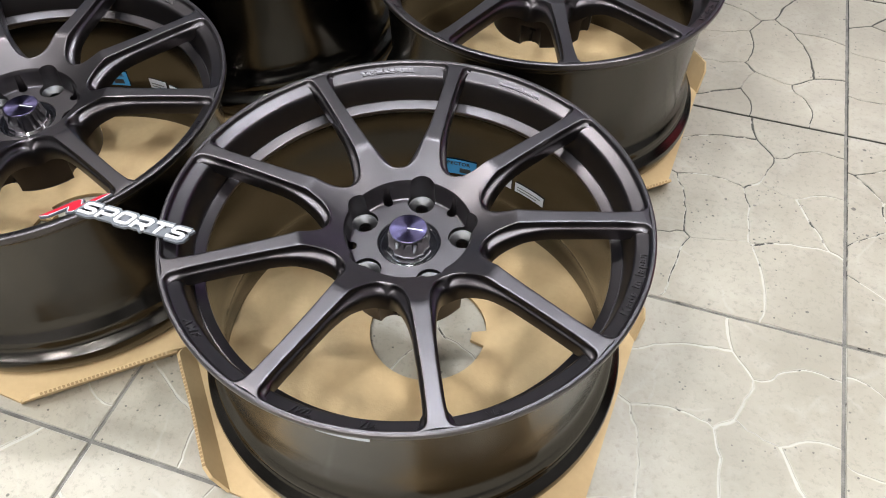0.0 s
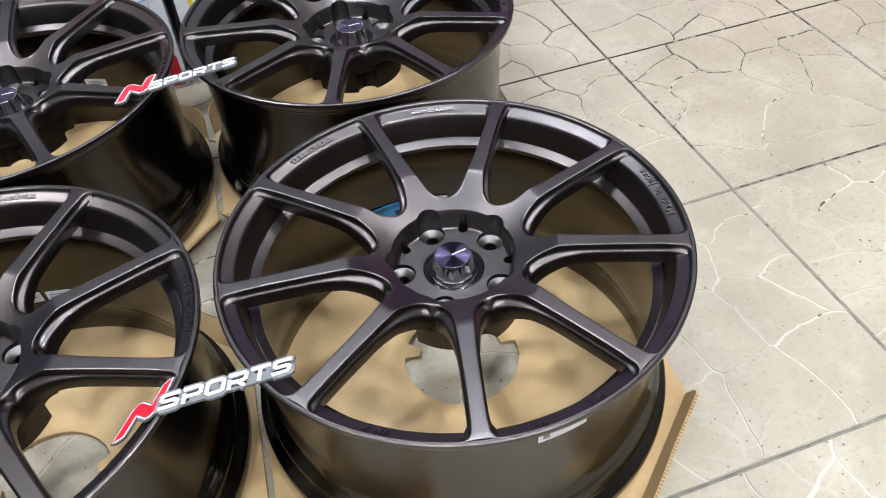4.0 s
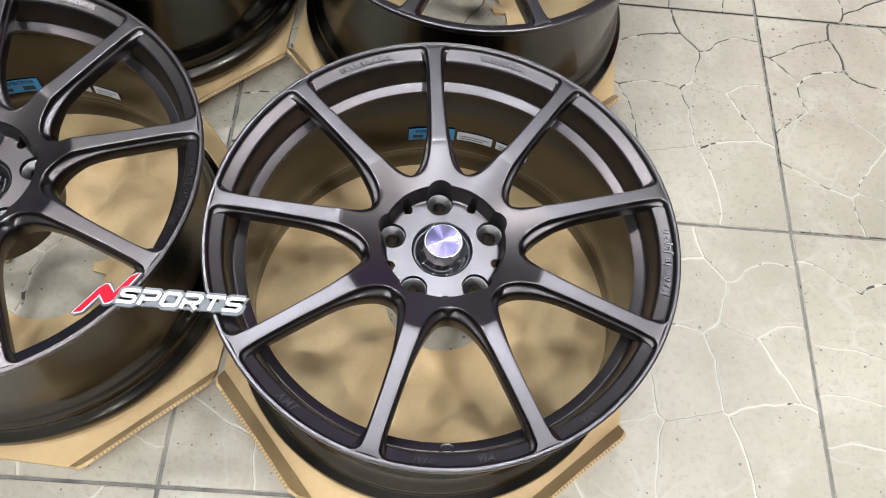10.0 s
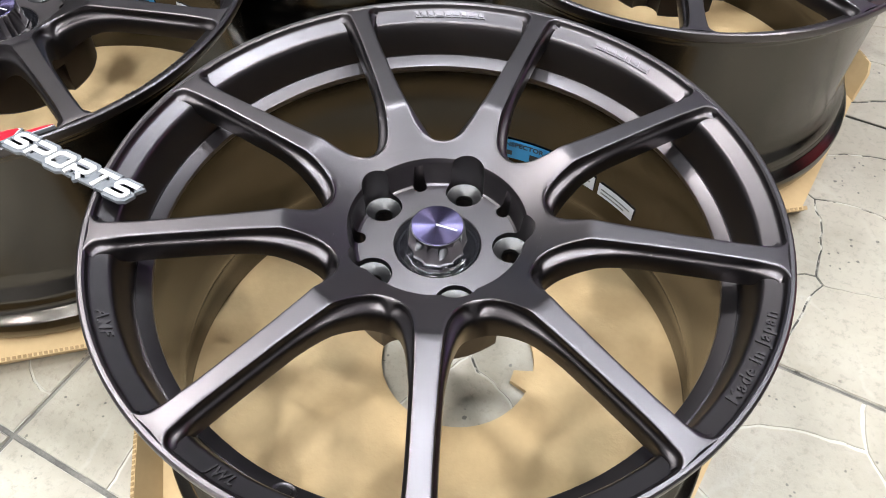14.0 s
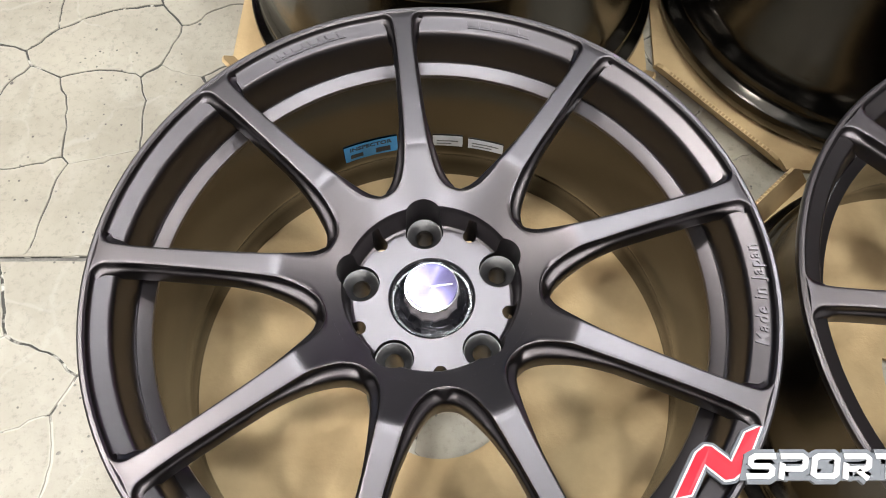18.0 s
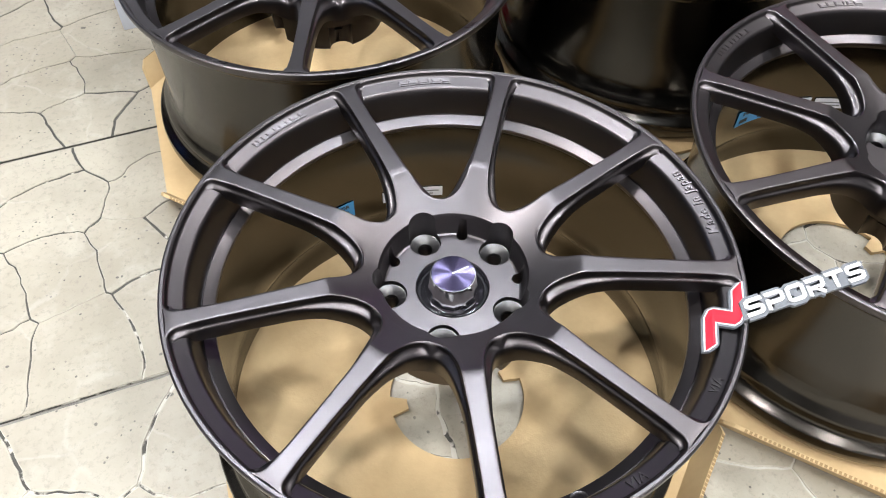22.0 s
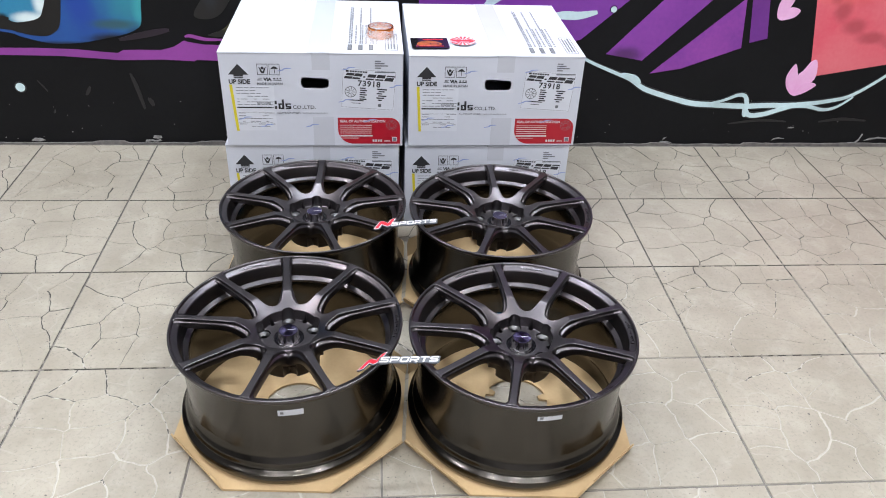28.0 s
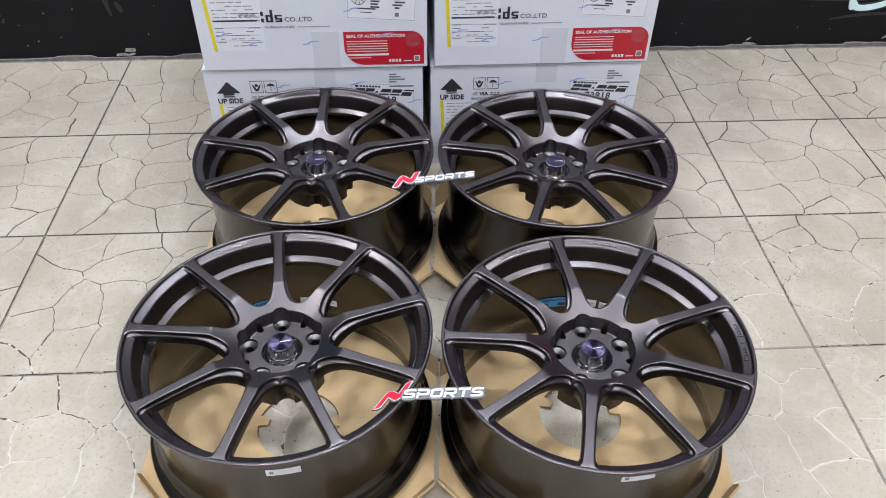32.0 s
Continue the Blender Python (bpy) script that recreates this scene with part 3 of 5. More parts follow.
for lift, pts in (
    (0.0024, [(1.388, 0.499), (1.375, 0.54), (1.39, 0.585), (1.428, 0.605), (1.425, 0.555)]),
    (0.0029, [(1.39, 0.497), (1.42, 0.54), (1.459, 0.532), (1.44, 0.505)]),
    (0.0024, [(1.519, 0.21), (1.49, 0.24), (1.479, 0.281), (1.490, 0.317), (1.504, 0.331), (1.522, 0.29), (1.55, 0.25), (1.545, 0.215)]),
    (0.0029, [(1.521, 0.212), (1.522, 0.285), (1.538, 0.307), (1.558, 0.342), (1.578, 0.347), (1.591, 0.302), (1.586, 0.269), (1.565, 0.252), (1.55, 0.218)]),
    (0.0034, [(1.522, 0.211), (1.542, 0.25), (1.562, 0.262), (1.602, 0.254), (1.582, 0.232), (1.551, 0.214)]),
):
    painted("petal", spline(pts, 4), PINK, lift, "pink petal", (0.8, 0.5, 0.74))
ICE = (0.6, 0.78, 0.82)
MIST = (0.016, 0.021, 0.024)
upper = [(0.6, 0.40), (0.72, 0.335), (0.834, 0.288), (0.888, 0.266), (0.922, 0.243), (0.966, 0.222), (1.079, 0.188), (1.147, 0.173), (1.222, 0.169), (1.343, 0.164), (1.43, 0.168), (1.507, 0.169), (1.573, 0.174), (1.669, 0.187), (1.76, 0.213), (1.874, 0.298), (1.98, 0.4)]
lower = [(1.19, 0.171), (1.259, 0.188), (1.306, 0.208), (1.337, 0.206), (1.351, 0.177), (1.355, 0.143), (1.379, 0.127), (1.432, 0.133), (1.49, 0.153), (1.541, 0.167), (1.599, 0.165), (1.661, 0.152), (1.713, 0.165), (1.765, 0.205)]
for line, width, lift in ((upper, 0.021, 0.0034), (lower, 0.019, 0.0046)):
    painted("strand_mist", ribbon(spline(line, 5, False), width * 1.55), MIST, lift - 0.0014, "thin overspray beside the strand", DARK)
    painted("pale_strand", ribbon(spline(line, 5, False), width), ICE, lift, "pale icy-blue strand")
painted("pale_splash", spline([(0.85, 0.29), (0.9, 0.283), (0.924, 0.262), (0.918, 0.243), (0.895, 0.252)]), ICE, 0.0052, "pale splash")
painted("pale_splash", spline([(1.342, 0.16), (1.362, 0.15), (1.372, 0.132), (1.352, 0.121), (1.343, 0.137)]), ICE, 0.0052, "pale splash")
painted("pale_splash", ribbon(spline([(0.33, 0.53), (0.4, 0.585), (0.48, 0.63)], 5, False), 0.04), ICE, 0.0024, "pale splash")
painted("pale_splash", ribbon(spline([(0.54, 0.49), (0.6, 0.5), (0.66, 0.5), (0.725, 0.513)], 5, False), 0.03), ICE, 0.0024, "pale splash")
for x, z, r in ((0.59, 0.592, 0.018), (0.782, 0.524, 0.011), (-1.288, 0.216, 0.016)):
    painted("dot_mist", circle(r * 1.3, 18, x, z), MIST, 0.0012, "thin overspray round the dot", DARK)
    painted("pale_dot", circle(r, 18, x, z), ICE, 0.0024, "pale dot")


# bare plaster where paint has come off, white specks, scuffs
CHIP = material("bare_plaster", (0.34, 0.335, 0.33), 0.8, 0.0, 0.6, 60)
rnd = random.Random(5)
for outline in (
    [(-0.897, 0.006), (-0.893, 0.014), (-0.870, 0.016), (-0.858, 0.012), (-0.842, 0.017), (-0.836, 0.012), (-0.852, 0.007), (-0.875, 0.008)],
    [(-0.867, 0.022), (-0.862, 0.032), (-0.836, 0.031), (-0.834, 0.022), (-0.848, 0.019)],
    [(-1.30, 0.010), (-1.285, 0.021), (-1.262, 0.019), (-1.25, 0.012), (-1.27, 0.007)],
    [(1.044, 0.012), (1.05, 0.016), (1.075, 0.0145), (1.094, 0.008), (1.07, 0.0085)],
    [(1.053, 0.022), (1.058, 0.030), (1.068, 0.033), (1.062, 0.024)],
    [(1.492, 0.020), (1.50, 0.030), (1.52, 0.033), (1.545, 0.027), (1.525, 0.027), (1.505, 0.025)],
    [(1.543, 0.073), (1.55, 0.078), (1.566, 0.077), (1.57, 0.074), (1.555, 0.072)],
    [(1.79, 0.006), (1.81, 0.012), (1.835, 0.013), (1.848, 0.026), (1.855, 0.05), (1.86, 0.048), (1.852, 0.022), (1.842, 0.008)],
    [(1.872, 0.020), (1.89, 0.030), (1.93, 0.036), (1.975, 0.031), (1.96, 0.028), (1.925, 0.030), (1.895, 0.024)],
):
    part("paint_chip", prism(outline, 0.0, 0.0016, Matrix.Rotation(radians(90), 4, "X")), CHIP, mural, "chipped paint")
specks = []
for i in range(44):
    x, z, s = rnd.choice((rnd.uniform(-1.7, -0.55), rnd.uniform(0.6, 2.1))), rnd.uniform(0.02, 0.27) ** 1.25, rnd.uniform(0.0005, 0.0011)
    specks.append((x - s * rnd.uniform(1, 3), z - s, x + s, z + s))
tagged(part("paint_speck", bars(specks, 0.0, 0.0014, Matrix.Rotation(radians(90), 4, "X")), CHIP, mural), kind="stuff")
for pts, width in (
    ([(-0.905, 0.27), (-0.89, 0.211), (-0.877, 0.136)], 0.014), ([(-1.051, 0.22), (-1.06, 0.204), (-1.07, 0.188)], 0.012), ([(-0.858, 0.178), (-0.85, 0.165), (-0.845, 0.148)], 0.016),
    ([(-1.226, 0.242), (-1.212, 0.222), (-1.199, 0.201)], 0.005), ([(-1.189, 0.132), (-1.192, 0.125), (-1.196, 0.118)], 0.007), ([(1.3, 0.09), (1.42, 0.105), (1.53, 0.1)], 0.01), ([(1.66, 0.1), (1.75, 0.112), (1.85, 0.105)], 0.012),
):
    painted("scuff", ribbon(spline(pts, 5, False), width), (0.012, 0.012, 0.0135), 0.0009, "grey scuff mark", (0.008, 0.008, 0.009))

# uneven mortar bead between the tiles and the wall
MORTAR = material("grey_mortar", (0.085, 0.078, 0.082), 0.85, 0.0, 0.6, 45, 0.6, 200, second=(0.2, 0.185, 0.17))
rnd = random.Random(12)
rim, x, height = [], ROOM[0] + 0.01, 0.008
while x < ROOM[1] - 0.03:
    height = min(0.011, max(0.003, height + rnd.uniform(-0.002, 0.002)))
    if rnd.random() < 0.06:
        height = 0.004 if height > 0.007 else 0.010
    rim.append((x, height))
    x += rnd.uniform(0.008, 0.035)
bead = prism([(rim[0][0], -0.003)] + [(rim[-1][0], -0.003)] + rim[::-1], 0.0, 0.006, Matrix.Rotation(radians(90), 4, "X"))
bead = part("trim", bead, MORTAR)
bead.matrix_world = pose(0, WALL_Y, 0)
tagged(bead, "uneven grey mortar bead along the foot of the wall", "trim", kind="structure")


# ---- the wheels ----
PAD = 0.006
SINK = 0.001
HUB_EDGE, HUB_OUT = 0.0665, 0.0762
LOWER = 0.0125


def settle(z):
    """Takes the height out of the barrel, below the face."""
    return z - SINK - LOWER * min(1.0, z / 0.19)


def top_z(r):
    """Height of the wheel's face at a radius: a steep cone round the hub that rolls over into the nearly level spokes."""
    lo, hi, steep, flat = 0.107, 0.114, 0.467, 0.0041 / 0.130
    if r < lo:
        return 0.2486 + (r - 0.110) * steep
    if r < hi:
        u = r - lo
        return 0.2486 + (lo - 0.110) * steep + u * steep - u * u * (steep - flat) / (hi - lo) / 2
    return 0.2486 + (r - 0.110) * flat - 0.0005 * max(0.0, (r - 0.236) / 0.0066)


def side_z(r):
    """Height that the spokes' flanks follow: the same face with a wide bend in place of the crease."""
    lo, hi = 0.086, 0.138
    if not lo < r < hi:
        return top_z(r)
    u, drop = (r - lo) / (hi - lo), hi - lo
    a, b = top_z(lo), top_z(hi)
    return (2 * u ** 3 - 3 * u * u + 1) * a + (u ** 3 - 2 * u * u + u) * drop * 0.467 + (3 * u * u - 2 * u ** 3) * b + (u ** 3 - u * u) * drop * 0.0315


def bezier(p0, p1, p2, p3, u):
    return tuple((1 - u) ** 3 * a + 3 * (1 - u) ** 2 * u * b + 3 * (1 - u) * u * u * c + u ** 3 * d for a, b, c, d in zip(p0, p1, p2, p3))


def spoke_bm():
    """One spoke along x with the halves of the webs beside it: a flat face, a milled channel in each flank, a foot that rounds into the rim."""
    c20, s20 = math.cos(radians(20)), math.sin(radians(20))
    v = (0.0805 * c20, 0.0805 * s20)
    edge, inner = [], []
    for i in range(25):
        u = i / 24
        edge.append(bezier(v, (v[0] + 0.0125 * s20, v[1] - 0.0125 * c20), (0.0905, 0.0112), (0.112, 0.0094), u))
        if i <= 14:
            a = radians(20) * (1 - i / 14)
            inner.append((HUB_OUT * math.cos(a), HUB_OUT * math.sin(a)))
        else:
            inner.append((HUB_OUT + (0.112 - HUB_OUT) * (i - 14) / 10, 0.0))
    for x, w in ((0.118, 0.0090), (0.125, 0.0087), (0.135, 0.0083), (0.145, 0.0079), (0.155, 0.0077), (0.165, 0.0075), (0.175, 0.0073), (0.185, 0.0072), (0.195, 0.0071), (0.205, 0.0071), (0.212, 0.0072), (0.218, 0.0074), (0.223, 0.0077), (0.227, 0.0081)):
        edge.append((x, w)), inner.append((x, 0.0))
    # the pocket's round corner between the spoke and the bead
    bow, w0, r_out = 0.0092, 0.0084, 0.2414
    mid_y = w0 + bow
    mid_x = math.sqrt((r_out - bow) ** 2 - mid_y ** 2)
    last = math.atan2(mid_y, mid_x)
    for k in range(10):
        a = -math.pi / 2 + (math.pi / 2 + last) * k / 9
        edge.append((mid_x + bow * math.cos(a), mid_y + bow * math.sin(a)))
        inner.append((min(mid_x + bow * math.cos(a), 0.2412), 0.0))
    n, first_bow = len(edge), len(edge) - 10
    bm = bmesh.new()
    # outward offset and drop below the face: along the spoke, at the web between two spokes, in the rim's pocket
    flank = ((-0.0013, 0.0), (-0.0004, 0.0003), (0.0001, 0.0010), (0.0002, 0.0024), (0.0001, 0.0042), (0.0005, 0.0060), (0.0018, 0.0074), (0.0038, 0.0081), (0.0056, 0.0088), (0.0066, 0.0104), (0.0071, 0.0135), (0.0074, 0.0205))
    web = ((-0.0013, 0.0), (-0.0002, 0.0004), (0.0007, 0.0013), (0.0016, 0.0028), (0.0025, 0.0044), (0.0034, 0.0062), (0.0042, 0.0080), (0.0050, 0.0096), (0.0057, 0.0110), (0.0063, 0.0128), (0.0069, 0.0155), (0.0073, 0.0205))
    pocket = ((-0.0012, 0.0), (-0.0004, 0.0003), (0.0000, 0.0009), (0.0003, 0.0017), (0.0006, 0.0026), (0.0010, 0.0035), (0.0015, 0.0043), (0.0023, 0.0050), (0.0034, 0.0056), (0.0047, 0.0062), (0.0058, 0.0074), (0.0064, 0.0120))

    def ease(u):
        u = min(max(u, 0.0), 1.0)
        return u * u * (3 - 2 * u)

    for side in (1, -1):
        grid = []
        for i in range(n):
            ax, ay = edge[max(i - 1, 0)]
            bx, by = edge[min(i + 1, n - 1)]
            if i == 0:
                nx, ny = c20, s20
            elif i >= first_bow:
                nx, ny = (mid_x - edge[i][0]) / bow, (mid_y - edge[i][1]) / bow
            else:
                d = math.hypot(bx - ax, by - ay)
                nx, ny = -(by - ay) / d, (bx - ax) / d
                nx, ny = (nx, ny) if nx * 0.3 + ny > 0 else (-nx, -ny)
            ex, ey = edge[i]
            r = math.hypot(ex, ey)
            root = ease((0.15 - r) / 0.065)
            to_web = 1 - ease((i - 0.5) / 5.5)
            to_pocket = ease((ex - 0.2195) / 0.0105)
            col = []
            ix, iy = inner[i]
            for k in range(6):
                px, py = ix + (ex - nx * 0.0013 - ix) * k / 6, iy + (ey - ny * 0.0013 - iy) * k / 6
                col.append((px, py, top_z(min(0.2426, math.hypot(px, py)))))
            for (fo, fd), (wo, wd), (po, pd) in zip(flank, web, pocket):
                wide = 0.40 + 0.76 * root
                off, drop = (fo * wide if fo > 0 else fo), fd
                off, drop = off + (wo * 1.16 - off) * to_web if wo > 0 else off, drop + (wd - drop) * to_web
                off, drop = off + (po - off) * to_pocket, drop + (pd - drop) * to_pocket
                qx, qy = ex + nx * off, ey + ny * off
                col.append((qx, qy, (top_z if drop < 0.0006 else side_z)(min(r, 0.2426)) - drop))
            hub = min(max((0.12 - r) / 0.04, 0), 1)
            x, y, z = col[-1]
            col.append((x - nx * 0.0004, y - ny * 0.0004, z - 0.003 - 0.009 * hub))
            col.append((ix, iy, col[-1][2] + 0.002))
            grid.append([bm.verts.new((p[0], p[1] * side, p[2])) for p in col])
        for a, c in zip(grid, grid[1:]):
            for j in range(len(a) - 1):
                bm.faces.new((a[j], c[j], c[j + 1], a[j + 1]) if side == 1 else (a[j], a[j + 1], c[j + 1], c[j]))
        bm.faces.new(grid[-1])
    bmesh.ops.remove_doubles(bm, verts=bm.verts, dist=0.00002)
    bmesh.ops.dissolve_degenerate(bm, edges=bm.edges, dist=0.00001)
    return bm


def bend(me, radius, z0, slope, turn, inward=False, depth=0.0004):
    """Lays flat letters on the cone inside the lip: x runs along the arc, y up the slope, or, inward, the other way round."""
    bm = bmesh.new()
    bm.from_mesh(me)
    for v in bm.verts:
        way = -1 if inward else 1
        a = radians(turn) - way * v.co.x / radius
        r = radius + way * v.co.y * math.cos(slope)
        z = z0 + way * v.co.y * math.sin(slope) + v.co.z + depth
        v.co = (r * math.cos(a), r * math.sin(a), z)
    return bm


def alloy_wheel():
    w = thing("alloy_wheel", Matrix(), "satin bronze-black nine-spoke alloy wheel lying face up on cardboard", "car wheel", "set of four wheels")
    lip = [(0.2180, 0.1950), (0.2120, 0.2005), (0.2095, 0.2040), (0.2098, 0.2072), (0.2112, 0.2082), (0.2190, 0.2125), (0.2202, 0.2122), (0.2206, 0.2150), (0.2214, 0.2200), (0.2248, 0.2345), (0.2257, 0.2383), (0.2266, 0.2408), (0.2277, 0.2424), (0.2290, 0.2432),
           (0.2386, 0.2466), (0.2397, 0.2473), (0.2403, 0.2484), (0.2410, 0.2512), (0.2424, 0.2525), (0.2448, 0.2527), (0.2462, 0.2518), (0.2466, 0.2500), (0.2462, 0.2455), (0.2445, 0.2430), (0.2395, 0.2415), (0.2352, 0.2395), (0.2300, 0.2330)]
    part("lip", lathe(lip, 128, True), PAINT, w, "satin stepped lip", 32)
    barrel = [(0.2352, 0.2394), (0.2338, 0.2376), (0.2336, 0.2352), (0.2322, 0.2346), (0.2322, 0.2304), (0.2307, 0.2297), (0.2304, 0.2268), (0.2276, 0.2100), (0.2250, 0.1550), (0.2236, 0.1100), (0.2234, 0.0860), (0.2250, 0.0740), (0.2300, 0.0640), (0.2336, 0.0600),
              (0.2350, 0.0555), (0.2350, 0.0490), (0.2334, 0.0465), (0.2342, 0.0430), (0.2362, 0.0395), (0.2425, 0.0360), (0.2452, 0.0330), (0.2462, 0.0270), (0.2458, 0.0200), (0.2442, 0.0130), (0.2412, 0.0070), (0.2370, 0.0030), (0.2330, 0.0012),
              (0.2295, 0.0010), (0.2280, 0.0060), (0.2280, 0.0280), (0.2275, 0.0450), (0.2210, 0.0570), (0.2165, 0.0720), (0.2160, 0.1000), (0.2175, 0.1500), (0.2179, 0.1948)]
    part("barrel", lathe(barrel, 128, True), BARREL, w, "glossy dark bronze barrel", 32)
    spoke = part("spoke", spoke_bm(), PAINT, w, "", 38)
    for i in range(1, 9):
        o = new("spoke", spoke.data)
        o.parent, o.matrix_basis = w, pose(0, 0, 0, 0, 0, 40 * i)
    # hub with its recess, nut pockets and small holes
    hub = part("hub", lathe([(0.0327, 0.150), (0.0327, 0.2034), (0.0334, 0.2042), (0.0600, 0.2042), (0.0618, 0.2052), (0.0632, 0.2078), (0.0646, 0.2232), (0.0654, 0.2262), (HUB_EDGE, top_z(HUB_EDGE)), (HUB_OUT, top_z(HUB_OUT)), (HUB_OUT, 0.20), (0.0735, 0.176), (0.0725, 0.152), (0.0715, 0.150)], 120, True), PAINT, None, "concave hub with five nut pockets")
    cutters = []
    for i in range(5):
        a = radians(72 * i)
        x, y = 0.0562 * math.cos(a), 0.0562 * math.sin(a)
        for mesh_bm in (lathe([(0.0001, 0.1985), (0.0142, 0.1985), (0.0148, 0.2), (0.0158, 0.26), (0.0001, 0.26)], 32), lathe([(0.0001, 0.14), (0.0078, 0.14), (0.0078, 0.1880), (0.0143, 0.1890), (0.0143, 0.1990), (0.0001, 0.1990)], 24)):
            bmesh.ops.remove_doubles(mesh_bm, verts=mesh_bm.verts, dist=0.0003)
            bmesh.ops.translate(mesh_bm, verts=mesh_bm.verts, vec=(x, y, 0))
            cutters.append(part("cutter", mesh_bm, None))
        a += radians(36)
        hole = lathe([(0.0001, 0.17), (0.0052, 0.17), (0.0056, 0.223), (0.0001, 0.223)], 16)
        bmesh.ops.remove_doubles(hole, verts=hole.verts, dist=0.0003)
        bmesh.ops.translate(hole, verts=hole.verts, vec=(0.0600 * math.cos(a), 0.0600 * math.sin(a), 0))
        cutters.append(part("cutter", hole, None))
        bite = lathe([(0.0001, 0.13), (0.0150, 0.13), (0.0150, 0.186), (0.0001, 0.186)], 24)
        bmesh.ops.remove_doubles(bite, verts=bite.verts, dist=0.0003)
        bmesh.ops.translate(bite, verts=bite.verts, vec=(0.0740 * math.cos(a), 0.0740 * math.sin(a), 0))
        cutters.append(part("cutter", bite, None))
    cut(hub, cutters)
    hub.data.materials.clear()
    hub.data.materials.append(PAINT)
    hub.data.polygons.foreach_set("use_smooth", [True] * len(hub.data.polygons))
    hub.data.set_sharp_from_angle(angle=radians(24))
    for f in hub.data.polygons:
        if f.normal.z > 0.998:
            f.use_smooth = False
    hub.parent = w
    for i in range(5):
        a = radians(72 * i)
        part("nut_seat", lathe([(0.0072, 0.1935), (0.0128, 0.1996), (0.0140, 0.2000), (0.0142, 0.1990), (0.0142, 0.1900), (0.0072, 0.1900)], 24, True), SEAT, w, "bare metal nut seat", 40).matrix_basis = pose(0.0562 * math.cos(a), 0.0562 * math.sin(a), 0.0)
    # centre cap: a faceted chrome cone in a black dish, a violet disc on top
    cap = part("centre_cap", lathe([(0.0003, 0.1900), (0.0325, 0.1900), (0.0326, 0.2028), (0.0322, 0.2036), (0.0316, 0.2026), (0.0310, 0.1990), (0.0003, 0.1980)], 64), GLOSS_BLACK, w, "gloss black dished cap base", 40)
    cone = bmesh.new()
    facets, rows = 14, []
    for r, z, wave in ((0.0296, 0.1985, 0.0), (0.0284, 0.1996, 0.010), (0.0256, 0.2034, 0.018), (0.0234, 0.2092, 0.018), (0.0210, 0.2208, 0.012), (0.0202, 0.2232, 0.0), (0.0199, 0.2240, 0.0)):
        rows.append([cone.verts.new((r * (1 - wave * abs(math.sin(facets * math.tau * i / 336))) * math.cos(math.tau * i / 168), r * (1 - wave * abs(math.sin(facets * math.tau * i / 336))) * math.sin(math.tau * i / 168), z)) for i in range(168)])
    for low, top in zip(rows, rows[1:]):
        for i in range(168):
            cone.faces.new((low[i], low[(i + 1) % 168], top[(i + 1) % 168], top[i]))
    cone.faces.new(rows[-1])
    part("cap_cone", cone, CHROME, cap, "faceted dark chrome cone", 12)
    part("cap_disc", lathe([(0.0002, 0.2246), (0.0189, 0.2246), (0.0193, 0.2243), (0.0193, 0.2234)], 64), DISC, cap, "violet brushed disc", 30)
    part("cap_mark", bars([(-0.0010 + 0.0021 * i, -0.0006, 0.0009 + 0.0021 * i, 0.0007 + 0.0002 * (i % 3 == 0)) for i in range(8)], 0.2246, 0.2248, Matrix.Rotation(radians(-88), 4, "Z")), WHITE_MARK, cap, "white printed mark")
    # raised marks inside the lip: the arc runs over the 40 degrees between two spokes
    flat_r, flat_z, slope = 0.2341, 0.24500, radians(19.5)
    for words, size, turn, space in (("Made in Japan", 0.0118, -100, 1.18), ("AMF", 0.0105, 138, 1.2), ("JWL", 0.0095, 172, 1.1), ("VIA", 0.0105, 186, 1.1)):
        part("lettering", bend(text_mesh(words, size, 0.0009, 0.22, space, 0.0002), flat_r, flat_z, slope, turn, True), PAINT, w, "raised lettering")
    part("raised_mark", bend(text_mesh("VIA", 0.0095, 0.0005, 0.1, 1.1, 0.0002), flat_r, flat_z, slope, 212, True), PAINT, w, "raised mark")
    for turn, widths in ((20, (5, 9, 5, 7, 5, 8, 5, 5, 4)), (-20, (9, 8, 3, 9, 9, 9))):
        bm = bmesh.new()
        along = -sum(widths) / 2 - 0.6 * (len(widths) - 1)
        for n in widths:
            low, high = 0.0030, -0.0032
            block = prism([((along + 0.9) * 0.001, high), ((along + n + 0.9) * 0.001, high), ((along + n - 0.9) * 0.001, low), ((along - 0.9) * 0.001, low)], -0.0008, 0.0006)
            core = prism([((along + 1.9) * 0.001, high + 0.0013), ((along + n - 0.3) * 0.001, high + 0.0013), ((along + n - 1.7) * 0.001, low - 0.0013), ((along + 0.3) * 0.001, low - 0.0013)], 0.0004, 0.0011)
            for piece in (block, core):
                me = bpy.data.meshes.new("mark")
                piece.to_mesh(me)
                piece.free()
                bm.from_mesh(me)
                bpy.data.meshes.remove(me)
            along += n + 1.2
        me = bpy.data.meshes.new("mark")
        bm.to_mesh(me)
        bm.free()
        tagged(part("raised_mark", bend(me, flat_r, flat_z, slope, turn, True), PAINT, w), kind="stuff")
    boss = lathe([(0.0084, -0.0012), (0.0082, 0.0005), (0.0075, 0.0008), (0.0068, 0.0004), (0.0056, 0.0001), (0.0050, 0.0005), (0.0044, 0.0004), (0.0040, -0.0008), (0.0038, -0.004)], 32)
